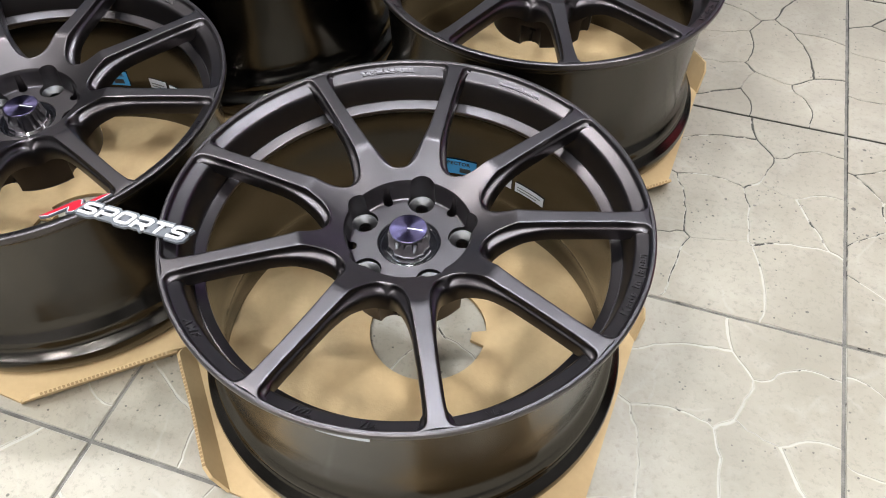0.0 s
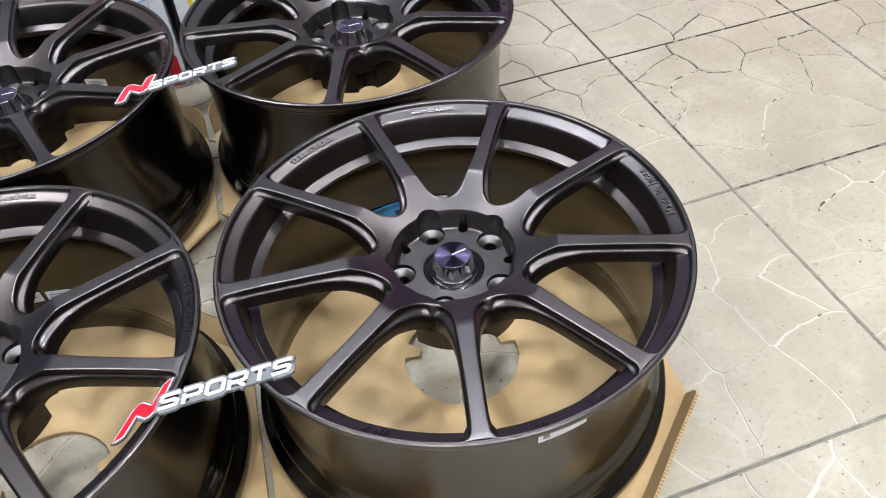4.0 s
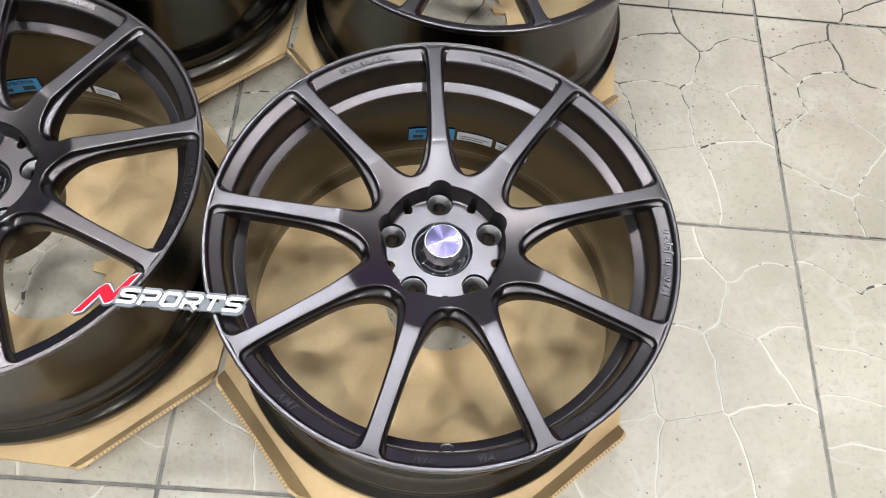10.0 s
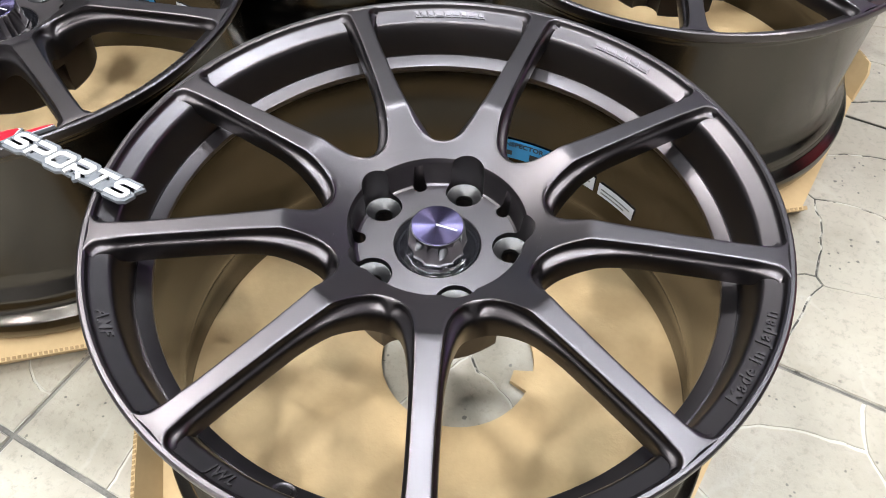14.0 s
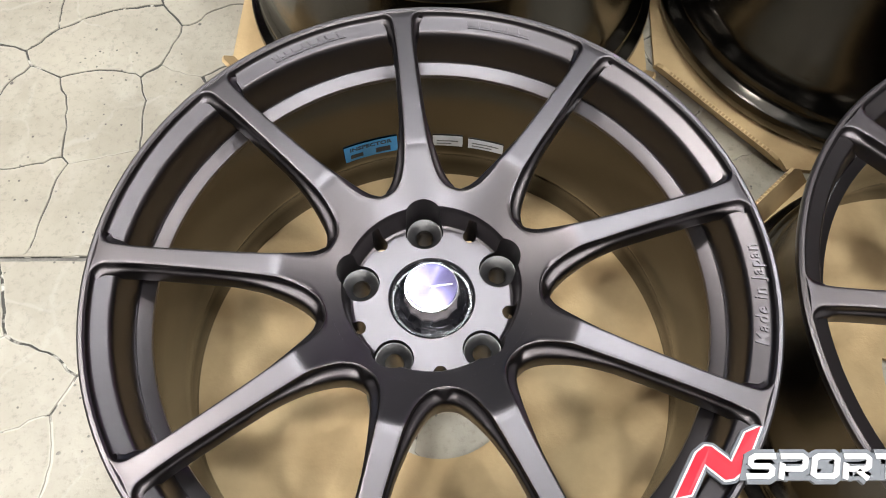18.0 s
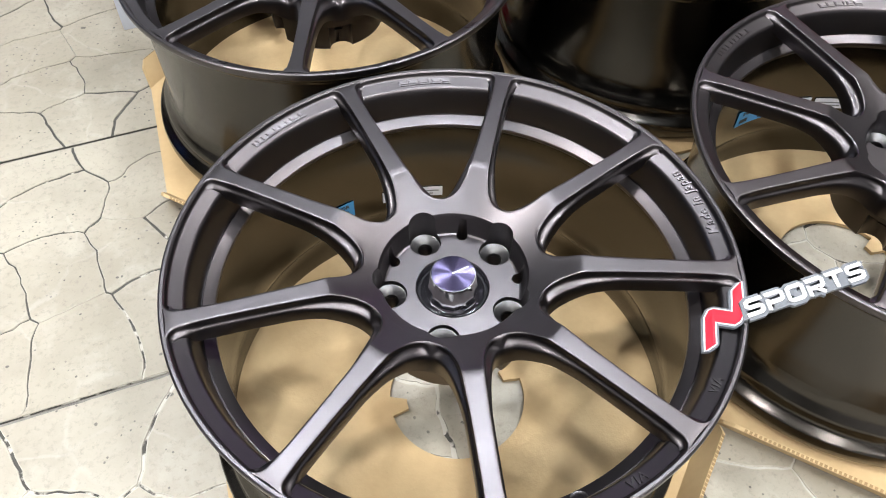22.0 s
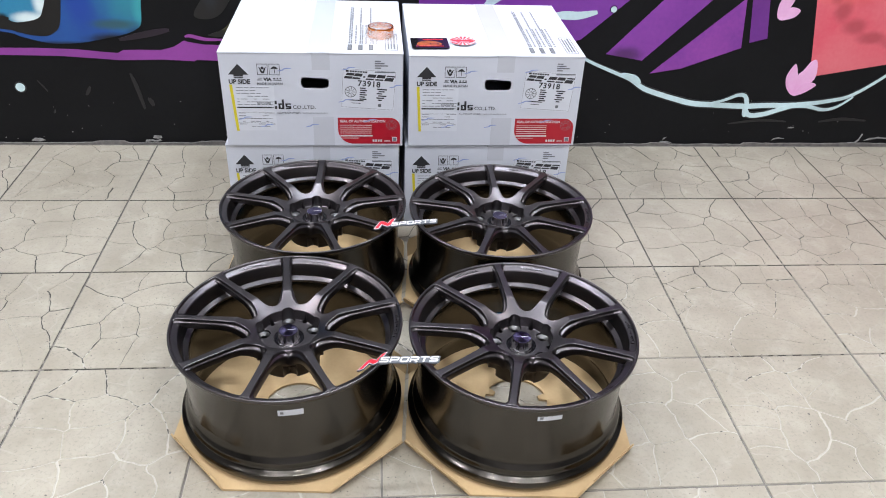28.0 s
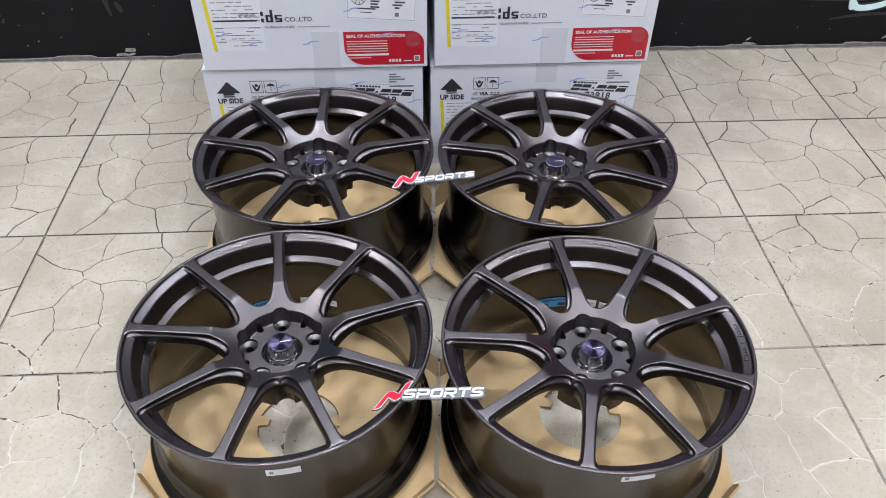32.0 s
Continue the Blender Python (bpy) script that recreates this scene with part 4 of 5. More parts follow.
    part("valve_hole", boss, PAINT, w, "round valve hole boss", 40).matrix_basis = pose(0.2168 * math.cos(radians(178)), 0.2168 * math.sin(radians(178)), 0.2116 - LOWER, 0, -29, 178)
    for me in {o.data for o in w.children_recursive}:
        for v in me.vertices:
            v.co.z = settle(v.co.z)
    return w


def barrel_label(w, name, r, first, last, z0, z1, mat, label, grow=-0.0004):
    """A paper label bent round the barrel between two angles."""
    bm = bmesh.new()
    rows = []
    for rr, z in ((r, z0), (r, z1), (r + grow, z1), (r + grow, z0)):
        rows.append([bm.verts.new((rr * math.cos(radians(first + (last - first) * i / 8)), rr * math.sin(radians(first + (last - first) * i / 8)), settle(z))) for i in range(9)])
    for k in range(4):
        a, c = rows[k], rows[(k + 1) % 4]
        for i in range(8):
            bm.faces.new((a[i], a[i + 1], c[i + 1], c[i]))
    bm.faces.new([q[0] for q in rows]), bm.faces.new([q[8] for q in rows])
    return part(name, bm, mat, w, label)


def barrel_lettering(w, body, size, r, middle, z):
    """Printed words on a label inside the barrel."""
    bm = bmesh.new()
    bm.from_mesh(text_mesh(body, size, 0.00015, 0.0, 1.0, 0.0002))
    for v in bm.verts:
        a = radians(middle) - v.co.x / r
        v.co = ((r - v.co.z) * math.cos(a), (r - v.co.z) * math.sin(a), settle(z + v.co.y))
    return part("lettering", bm, INK, w, "dark print")


# x, y, turn of a spoke's axis
WHEELS = [(-0.2665, -0.2327, 95.8), (0.2335, -0.2694, 96.1), (-0.2430, 0.2654, 87.8), (0.2532, 0.2384, 90.3)]
first_wheel = alloy_wheel()
first_wheel.matrix_world = pose(WHEELS[0][0], WHEELS[0][1], PAD, 0, 0, WHEELS[0][2]) @ Matrix.Diagonal((0.99, 0.99, 1, 1))
wheels = [first_wheel]
for x, y, turn in WHEELS[1:]:
    wheels.append(copy_thing(first_wheel, pose(x, y, PAD, 0, 0, turn)))
# stickers: first and last angle of the blue one and of the two white ones, and the height
for w, angles, z in ((wheels[0], (18, 3.5, -6, -14, -15.5, -25), 0.080), (wheels[1], (7, -9, -10, -22.5, -24, -36), 0.093), (wheels[2], (10, -5, -7, -16, -18, -28), 0.085), (wheels[3], (12, -3, -5, -15, -17, -27), 0.085)):
    barrel_label(w, "inspection_label", 0.2152, angles[0], angles[1], z, z + 0.026, BLUE_LABEL, "blue inspection sticker")
    barrel_lettering(w, "INSPECTOR", 0.0082, 0.2146, (angles[0] + angles[1]) / 2, z + 0.0195)
    barrel_label(w, "label_print", 0.2146, angles[0] - 1.5, angles[0] - 5, z + 0.005, z + 0.011, INK, "dark print")
    barrel_label(w, "label_print", 0.2146, angles[1] + 6, angles[1] + 2, z + 0.004, z + 0.012, INK, "dark stamp")
    for first, last in ((angles[2], angles[3]), (angles[4], angles[5])):
        barrel_label(w, "label_print", 0.2146, first - 1, last + 1.2, z + 0.013, z + 0.0145, INK_PALE, "grey print")
        barrel_label(w, "label_print", 0.2146, first - 1, last + 3, z + 0.008, z + 0.0095, INK_PALE, "grey print")
    barrel_label(w, "barrel_label", 0.2152, angles[2], angles[3], z + 0.004, z + 0.022, PAPER, "white paper sticker")
    barrel_label(w, "barrel_label", 0.2152, angles[4], angles[5], z + 0.004, z + 0.020, PAPER, "white paper sticker")
for w, a, z in ((wheels[0], 174, 0.197), (wheels[1], 173, 0.203)):
    barrel_label(w, "outer_label", 0.2279, a, a + 12.5, z, z + 0.014, PAPER, "white paper label on the barrel", 0.0004)
    barrel_label(w, "label_print", 0.2284, a + 1.2, a + 2.8, z + 0.004, z + 0.010, INK_PALE, "grey printed square", 0.0003)


# ---- cardboard under the wheels ----
def pad(x, y, turn, half, chop, hole, standing, label):
    """A cardboard sheet with a round hole, its four corners folded up; standing: lean, height and taper of the corners that differ."""
    t = thing("cardboard_tray", pose(x, y, 0, 0, 0, turn), label, "cardboard", "trays under the wheels")
    outline = []
    for sx, sy in ((1, 1), (-1, 1), (-1, -1), (1, -1)):
        a, b = (sx * half, sy * (half - chop)), (sx * (half - chop), sy * half)
        outline += [a, b] if sx * sy > 0 else [b, a]
    bm = bmesh.new()

    def out_point(a):
        best = None
        for p, q in zip(outline, outline[1:] + outline[:1]):
            ex, ey = q[0] - p[0], q[1] - p[1]
            den = math.cos(a) * ey - math.sin(a) * ex
            if abs(den) < 1e-9:
                continue
            s = (p[0] * ey - p[1] * ex) / den
            k = (p[0] * math.sin(a) - p[1] * math.cos(a)) / den
            if s > 0 and -1e-6 <= k <= 1 + 1e-6:
                best = s if best is None else max(best, s)
        return (best * math.cos(a), best * math.sin(a))

    angles = sorted(set([round(math.atan2(p[1], p[0]) % math.tau, 5) for p in outline] + [round(math.tau * i / 120, 5) for i in range(120)]))
    loops = [[], [], [], []]
    for a in angles:
        ox, oy = out_point(a)
        d = math.degrees(a)
        r = hole[2] - (0.018 if (d - hole[3]) % 360 < 15 or (d - hole[3] - hole[4]) % 360 < 15 else 0.0)
        hx, hy = hole[0] + r * math.cos(a), hole[1] + r * math.sin(a)
        for k, (px, py, pz) in enumerate(((hx, hy, PAD), (ox, oy, PAD), (ox, oy, PAD - 0.005), (hx, hy, PAD - 0.005))):
            loops[k].append(bm.verts.new((px, py, pz)))
    for k in range(4):
        a, b = loops[k], loops[(k + 1) % 4]
        for i in range(len(angles)):
            j = (i + 1) % len(angles)
            bm.faces.new((a[i], a[j], b[j], b[i]))
    part("sheet", bm, CARD, t)
    for k in range(8):
        p, q = outline[k], outline[(k + 1) % 8]
        length, ang = math.hypot(q[0] - p[0], q[1] - p[1]), math.degrees(math.atan2(q[1] - p[1], q[0] - p[0])) + 180
        corner = k % 2 == 0
        if not corner:
            continue
        lean, high, inset = standing.get(k, (55, 0.036, 0.03))
        m = pose((p[0] + q[0]) / 2, (p[1] + q[1]) / 2, PAD - 0.0022, 0, 0, ang) @ pose(0, 0, 0, lean)
        half_l = length / 2
        crown = [(half_l * (1 - 2 * u) * (1 - inset * 2 * math.sin(math.pi * u)), high * min(1.0, 3.4 * math.sin(math.pi * u) ** 0.8) * (1 + 0.03 * math.sin(9 * u))) for u in [i / 20 for i in range(1, 20)]]
        flap = part("flap", prism([(-half_l, 0.0), (half_l, 0.0)] + crown, -0.002, 0.002), CARD, t, "folded-up corner flap")
        flap.matrix_basis = m
        cells = []
        for (ax, ay), (bx, by) in zip(crown[2:-2], crown[3:-1]):
            for s in (0.15, 0.65):
                x, y = ax + (bx - ax) * s, ay + (by - ay) * s
                cells.append((x - 0.0016, y - 0.0008, x + 0.0012, y + 0.0007))
        part("corrugation", bars(cells, -0.0015, 0.0015), CARD_CORE, flap, "cut corrugated edge")
    return t


TRAY = "brown corrugated cardboard tray with folded-up corners under a wheel"
pad(-0.264, -0.238, -4, 0.246, 0.137, (0.004, -0.005, 0.0722, 1, 166), {0: (50, 0.03, 0.05), 4: (72, 0.032, 0.03), 6: (58, 0.034, 0.03)}, TRAY)
pad(0.235, -0.272, -4, 0.246, 0.137, (0.006, 0.0265, 0.0722, 5, 142), {2: (62, 0.034, 0.03), 4: (64, 0.034, 0.03), 6: (70, 0.038, 0.02)}, TRAY)
pad(-0.253, 0.257, -3, 0.246, 0.137, (0.0, 0.0, 0.0722, 100, 160), {0: (68, 0.045, 0.02), 6: (50, 0.034, 0.03)}, TRAY)
pad(0.250, 0.234, -4, 0.246, 0.137, (0.0, 0.0, 0.0722, 20, 160), {0: (66, 0.045, 0.02), 2: (68, 0.045, 0.02), 4: (60, 0.036, 0.03)}, TRAY)



# ---- signs lying across the rims ----
ZIGZAG = [(-0.0438, -0.0079), (-0.0264, 0.0205), (-0.0205, 0.0246), (-0.0165, 0.0237), (-0.0062, 0.0119), (0.0054, 0.0301), (0.0153, 0.0333), (0.0, 0.006), (-0.007, 0.0009), (-0.012, 0.0007), (-0.0223, 0.0125), (-0.0339, -0.0067)]


S_LINE = [(1.0, 0.89), (0.24, 0.89), (0.1, 0.8), (0.1, 0.6), (0.22, 0.5), (0.8, 0.5), (0.92, 0.4), (0.92, 0.2), (0.8, 0.11), (0.0, 0.11)]
P_BOW = [(0.0, 0.89), (0.82, 0.89), (0.94, 0.79), (0.94, 0.5), (0.82, 0.4), (0.2, 0.4)]
LETTERS = {
    "S": [S_LINE],
    "P": [P_BOW, [(0.1, 0.62), (0.1, 0.0)]],
    "O": [[(0.24, 0.89), (0.82, 0.89), (0.94, 0.79), (0.94, 0.21), (0.82, 0.11), (0.24, 0.11), (0.1, 0.21), (0.1, 0.79), (0.24, 0.89)]],
    "R": [P_BOW, [(0.1, 0.62), (0.1, 0.0)], [(0.55, 0.33), (0.95, 0.0)]],
    "T": [[(0.0, 0.89), (1.05, 0.89)], [(0.5, 0.78), (0.5, 0.0)]],
}


def rim_sign(m, fold=None):
    """fold: a wheel's middle, into whose rim the zigzag hangs down."""
    t = thing("rim_sign", m, "grey cut-out sign with white letters, lying across two rims", "sign", "rim signs")
    back = prism([(-0.004, -0.0006), (0.112, -0.0006), (0.117, 0.004), (0.1235, 0.0162), (0.105, 0.0162), (0.006, 0.0162), (0.0, 0.010)], 0.0, 0.00296)
    for k, letter in enumerate("SPORTS"):
        lines = [[(x * 0.0168 + 0.0198 * k + 0.3 * y * 0.0155, y * 0.0155) for x, y in line] for line in LETTERS[letter]]
        rim = strokes(lines, 0.0090, 0.0001, 0.0030 + 0.00004 * (k % 2))
        me = bpy.data.meshes.new("rim")
        rim.to_mesh(me)
        rim.free()
        back.from_mesh(me)
        bpy.data.meshes.remove(me)
    part("backing", back, SIGN_GREY, t, "dark grey plate cut round the letters")
    zig = [(p[0] + (q[0] - p[0]) * k / 4, p[1] + (q[1] - p[1]) * k / 4) for p, q in zip(ZIGZAG, ZIGZAG[1:] + ZIGZAG[:1]) for k in range(4)]
    grown, mid = [], []
    for i, (x, y) in enumerate(zig):
        ax, ay = zig[i - 1]
        bx, by = zig[(i + 1) % len(zig)]
        d = math.hypot(bx - ax, by - ay)
        ox, oy = -(by - ay) / d, (bx - ax) / d
        grown.append((x + ox * 0.0030, y + oy * 0.0030)), mid.append((x + ox * 0.0013, y + oy * 0.0013))
    part("zigzag_backing", prism(grown, 0.0005, 0.0031), SIGN_GREY, t, "dark grey plate")
    part("zigzag_rim", prism(mid, 0.003, 0.0036), WHITE_MARK, t, "white border")
    part("zigzag", prism(zig, 0.003, 0.0041), SIGN_RED, t, "red zigzag")
    # wide squared letters of the word, each one a part
    x0 = 0.0
    for letter in "SPORTS":
        lines = [[((x + 0.0) * 0.0168, y * 0.0155) for x, y in line] for line in LETTERS[letter]]
        lines = [[(x0 + x + 0.3 * y, y) for x, y in line] for line in lines]
        part("letter_" + letter.lower(), strokes(lines, 0.0034, 0.0028, 0.0041), WHITE_MARK, t, "white slanted letter " + letter)
        x0 += 0.0198
    if fold:
        away = Vector((m.translation.x - 0.012 - fold[0], m.translation.y - fold[1], 0)).normalized()
        inward = (m.inverted().to_3x3() @ -away)
        middle = m.inverted() @ Vector((fold[0], fold[1], 0))
        for ob in t.children:
            if ob.name.startswith("zigzag"):
                for v in ob.data.vertices:
                    past = 0.241 - math.hypot(v.co.x - middle.x, v.co.y - middle.y)
                    if past > 0:
                        v.co += inward * past * (math.cos(radians(25)) - 1) + Vector((0, 0, -past * math.sin(radians(25))))
    return t


SIGN_Z = PAD + settle(0.2528)
rim_sign(pose(-0.073, -0.3775, SIGN_Z, 0, 0, -0.6), WHEELS[0])
rim_sign(pose(-0.0407, 0.1356, SIGN_Z, 0, 0, 8))


# ---- the wheel boxes ----
def carton(m, label, hand_hole):
    """A white box, its front at y = 0 and its middle at x = 0."""
    w, d, h = 0.508, 0.50, 0.277
    t = thing("wheel_box", m, label, "cardboard box", "stacked wheel boxes")
    th = 0.005
    front = rounded(-w / 2, 0.0, w / 2, h, 0.002, 2)
    up = Matrix.Rotation(radians(90), 4, "X")
    body = part("front_panel", prism(front, -th, 0.0, up), BOX_WHITE, t)
    if hand_hole:
        cutter = part("cutter", prism(spline([(-0.033, h - 0.075), (-0.028, h - 0.098), (0.0, h - 0.1), (0.038, h - 0.099), (0.045, h - 0.086), (0.041, h - 0.071), (0.012, h - 0.069), (-0.024, h - 0.067)], 4), -0.02, 0.02, up), None)
        cut(body, [cutter])
    part("side_panel", box_bm(-w / 2, th + 0.001, 0.0, -w / 2 + th, d - th - 0.001, h - 0.001, 0.001), BOX_WHITE, t)
    part("side_panel", box_bm(w / 2 - th, th + 0.001, 0.0, w / 2, d - th - 0.001, h - 0.001, 0.001), BOX_WHITE, t)
    part("back_panel", box_bm(-w / 2, d - th, 0.0, w / 2, d, h, 0.001), BOX_WHITE, t)
    part("bottom_panel", box_bm(-w / 2 + th + 0.001, th + 0.001, 0.0, w / 2 - th - 0.001, d - th - 0.001, th), BOX_WHITE, t)
    # two top flaps that meet in the middle
    part("top_flap", box_bm(-w / 2 - 0.001, -0.002, h + 0.0005, -0.0015, d, h + 0.0055, 0.0018), BOX_WHITE, t, "white top flap")
    part("top_flap", box_bm(0.0015, -0.002, h + 0.0005, w / 2 + 0.001, d, h + 0.0055, 0.0018), BOX_WHITE, t, "white top flap")
    # inner flap coloured near black in place of the shade under the seam
    part("inner_flap", box_bm(-w / 2 + 0.006, 0.006, h - 0.006, w / 2 - 0.006, d - 0.006, h - 0.001), INSIDE_SHADE, t, "inner flap coloured near black as shade")
    part("tape", box_bm(-0.012, -0.0028, h + 0.0057, 0.05, d + 0.001, h + 0.0060), TAPE, t, "clear tape over the seam")
    part("tape", box_bm(-0.0, -0.0008, h - 0.045, 0.05, -0.0003, h + 0.0055), TAPE, t, "clear tape")
    part("tape", box_bm(-0.005, -0.0008, 0.0, 0.055, -0.0003, 0.09), TAPE, t, "clear tape")
    face = pose(0, -0.0002, 0, 90)

    def on_front(name, bm, mat, note="", par=t):
        if not isinstance(bm, bmesh.types.BMesh):
            me = bm
            bm = bmesh.new()
            bm.from_mesh(me)
        bm.transform(face)
        return part(name, bm, mat, par, note)

    def words(body, size, x, y, mat, note, shear=0.0, wide=1.0, bold=0.0):
        bm = bmesh.new()
        bm.from_mesh(text_mesh(body, size, 0.0002, shear, 1.0, bold))
        bmesh.ops.scale(bm, verts=bm.verts, vec=(wide, 1, 1))
        bmesh.ops.translate(bm, verts=bm.verts, vec=(x, y, 0.0008))
        return on_front("lettering", bm, mat, note)

    # arrow and handling marks
    ax = -0.2035
    on_front("arrow", prism([(ax - 0.028, h - 0.060), (ax, h - 0.029), (ax + 0.028, h - 0.060), (ax + 0.013, h - 0.060), (ax + 0.013, h - 0.0655), (ax - 0.013, h - 0.0655), (ax - 0.013, h - 0.060)], 0.0002, 0.0006), INK, "dark grey arrow")
    on_front("arrow_bar", bars([(ax - 0.013, h - 0.0705, ax + 0.013, h - 0.0675)], 0.0002, 0.0006), INK, "dark grey bar")
    words("UP SIDE", 0.0185, ax + 0.001, h - 0.081, INK, "dark grey print", 0, 0.92, 0.0006)
    icon_y = h - 0.0445
    for x in (-0.1365, -0.1035):
        on_front("handling_mark", bars([(x - 0.0147, icon_y - 0.0160, x + 0.0147, icon_y - 0.0147), (x - 0.0147, icon_y + 0.0147, x + 0.0147, icon_y + 0.0160), (x - 0.0147, icon_y - 0.0147, x - 0.0135, icon_y + 0.0147), (x + 0.0135, icon_y - 0.0147, x + 0.0147, icon_y + 0.0147)], 0.0002, 0.0006), INK, "square printed mark")
    x = -0.1035
    on_front("umbrella_icon", prism([(x - 0.0105, icon_y + 0.001), (x - 0.006, icon_y + 0.007), (x, icon_y + 0.0095), (x + 0.006, icon_y + 0.007), (x + 0.0105, icon_y + 0.001), (x + 0.0007, icon_y + 0.002), (x + 0.0007, icon_y - 0.011), (x - 0.0007, icon_y - 0.011), (x - 0.0007, icon_y + 0.002)], 0.0002, 0.0006), INK)
    x = -0.1365
    on_front("palms_icon", prism([(x - 0.0105, icon_y + 0.008), (x - 0.006, icon_y - 0.006), (x - 0.003, icon_y - 0.011), (x + 0.003, icon_y - 0.011), (x + 0.006, icon_y - 0.006), (x + 0.0105, icon_y + 0.008), (x + 0.006, icon_y + 0.004), (x, icon_y - 0.006), (x - 0.006, icon_y + 0.004)], 0.0002, 0.0006), INK)
    on_front("ring_icon", prism(circle(0.0042, 14, x, icon_y + 0.004), 0.0002, 0.0006), INK)
    for row in ((-0.153, h - 0.0765, -0.139, h - 0.0755), (-0.153, h - 0.0735, -0.141, h - 0.0725), (-0.150, h - 0.0705, -0.139, h - 0.0695), (-0.110, h - 0.0765, -0.086, h - 0.0745), (-0.108, h - 0.0725, -0.103, h - 0.0695), (-0.099, h - 0.0725, -0.095, h - 0.0695), (-0.091, h - 0.0725, -0.087, h - 0.0695)):
        on_front("print_bar", bars([row], 0.0002, 0.0006), INK)
    words("VIA", 0.0125, -0.1245, h - 0.0735, INK, "dark grey print", 0, 1.1, 0.0006)
    words("MADE IN JAPAN", 0.0098, -0.119, h - 0.0865, INK_PALE, "grey print", 0, 1.02, 0.0002)
    # white shipping sheet with a yellow edge
    sheet = on_front("shipping_sheet", bars([(-0.2245, 0.048, -0.109, h - 0.092)], 0.0002, 0.0005), PAPER, "white shipping sheet")
    on_front("yellow_edge", prism([(-0.2240, 0.047), (-0.2165, 0.047), (-0.2235, h - 0.089), (-0.2315, h - 0.089)], 0.0006, 0.0009), YELLOW, "yellow edge", sheet)
    rows, y = [], h - 0.096
    for i in range(15):
        x = -0.214
        while x < -0.125:
            step = random.uniform(0.006, 0.022)
            if random.random() < (0.8 if i < 8 else 0.4):
                rows.append((x, y - 0.0030, min(x + step, -0.113), y - 0.0012))
            x += step + 0.003
        y -= 0.0085
    tagged(on_front("small_print", bars(rows, 0.0006, 0.0008), INK_PALE, "", sheet), kind="stuff")
    on_front("print_block", bars([(-0.216, 0.1175, -0.119, 0.1215), (-0.216, 0.1030, -0.119, 0.1036), (-0.216, 0.0850, -0.119, 0.0856), (-0.216, 0.0720, -0.119, 0.0726)], 0.0006, 0.0008), INK, "dark print", sheet)
    on_front("barcode", bars([(-0.159 + 0.0026 * i, 0.129, -0.1576 + 0.0026 * i, 0.1375) for i in range(15)], 0.0006, 0.0008), INK_PALE, "grey barcode", sheet)
    # maker's block
    tagged(on_front("maker_mark", bars([(-0.1105, 0.115, -0.1045, 0.124), (-0.1105, 0.130, -0.1045, 0.140), (-0.1000, 0.115, -0.0945, 0.132), (-0.1000, 0.115, -0.0860, 0.119), (-0.1000, 0.128, -0.0860, 0.132), (-0.0900, 0.115, -0.0840, 0.144), (-0.0795, 0.115, -0.0650, 0.119), (-0.0795, 0.121, -0.0650, 0.1245), (-0.0700, 0.117, -0.0645, 0.1235), (-0.0805, 0.123, -0.0750, 0.132), (-0.0795, 0.1285, -0.0640, 0.132)], 0.0006, 0.0009), INK), kind="stuff")
    words("CO.,LTD.", 0.0145, -0.0275, 0.1205, INK, "dark grey print", 0, 1.12)
    words("ALUMINUM WHEEL", 0.0078, -0.072, 0.103, INK_PALE, "grey print", 0, 0.98)
    on_front("rule", bars([(-0.032, 0.1022, 0.038, 0.1034)], 0.0002, 0.0006), INK_PALE)
    # product label, slightly askew
    tilt = Matrix.Translation((0.156, 0.175, 0)) @ Matrix.Rotation(radians(-4.0), 4, "Z")
    card = bars([(-0.076, -0.060, 0.076, 0.060)], 0.0002, 0.0005, tilt)
    label_ob = on_front("product_label", card, PAPER, "white product label")

    def on_label(name, bm, mat, note=""):
        bm.transform(tilt)
        return on_front(name, bm, mat, note, label_ob)

    on_label("label_frame", bars([(-0.074, -0.0575, 0.074, -0.0568), (-0.074, 0.0568, 0.074, 0.0575), (-0.074, -0.0568, -0.0733, 0.0568), (0.0733, -0.0568, 0.074, 0.0568)], 0.0006, 0.0008), INK_PALE)
    # slanted broken blocks where the maker's product mark stands
    for x, wide, gaps in ((-0.071, 0.023, ((0.0, 0.42), (0.58, 1.0))), (-0.047, 0.022, ((0.0, 0.3), (0.5, 1.0))), (-0.021, 0.007, ((0.35, 0.6),)), (-0.010, 0.024, ((0.0, 0.25), (0.45, 1.0))), (0.016, 0.024, ((0.0, 0.25), (0.45, 1.0))), (0.042, 0.025, ((0.0, 0.62), (0.76, 1.0)))):
        for g0, g1 in gaps:
            z0, z1 = 0.029 + 0.017 * g0, 0.029 + 0.017 * g1
            on_label("product_mark", prism([(x + 0.5 * (z0 - 0.029), z0), (x + wide + 0.5 * (z0 - 0.029), z0), (x + wide - 0.002 + 0.5 * (z1 - 0.029), z1), (x + 0.5 * (z1 - 0.029), z1)], 0.0006, 0.0009), INK, "dark slanted mark")
    on_label("product_rule", bars([(-0.066, 0.0485, -0.058, 0.054)] + [(-0.055 + 0.0072 * i, 0.0490, -0.0495 + 0.0072 * i, 0.0535) for i in range(7)], 0.0006, 0.0009), INK)
    bm = bmesh.new()
    bm.from_mesh(text_mesh("73918", 0.0235, 0.0002, 0, 1.12, 0.0006))
    bmesh.ops.translate(bm, verts=bm.verts, vec=(0.001, 0.0165, 0.0008))
    on_label("lettering", bm, INK, "dark printed number")
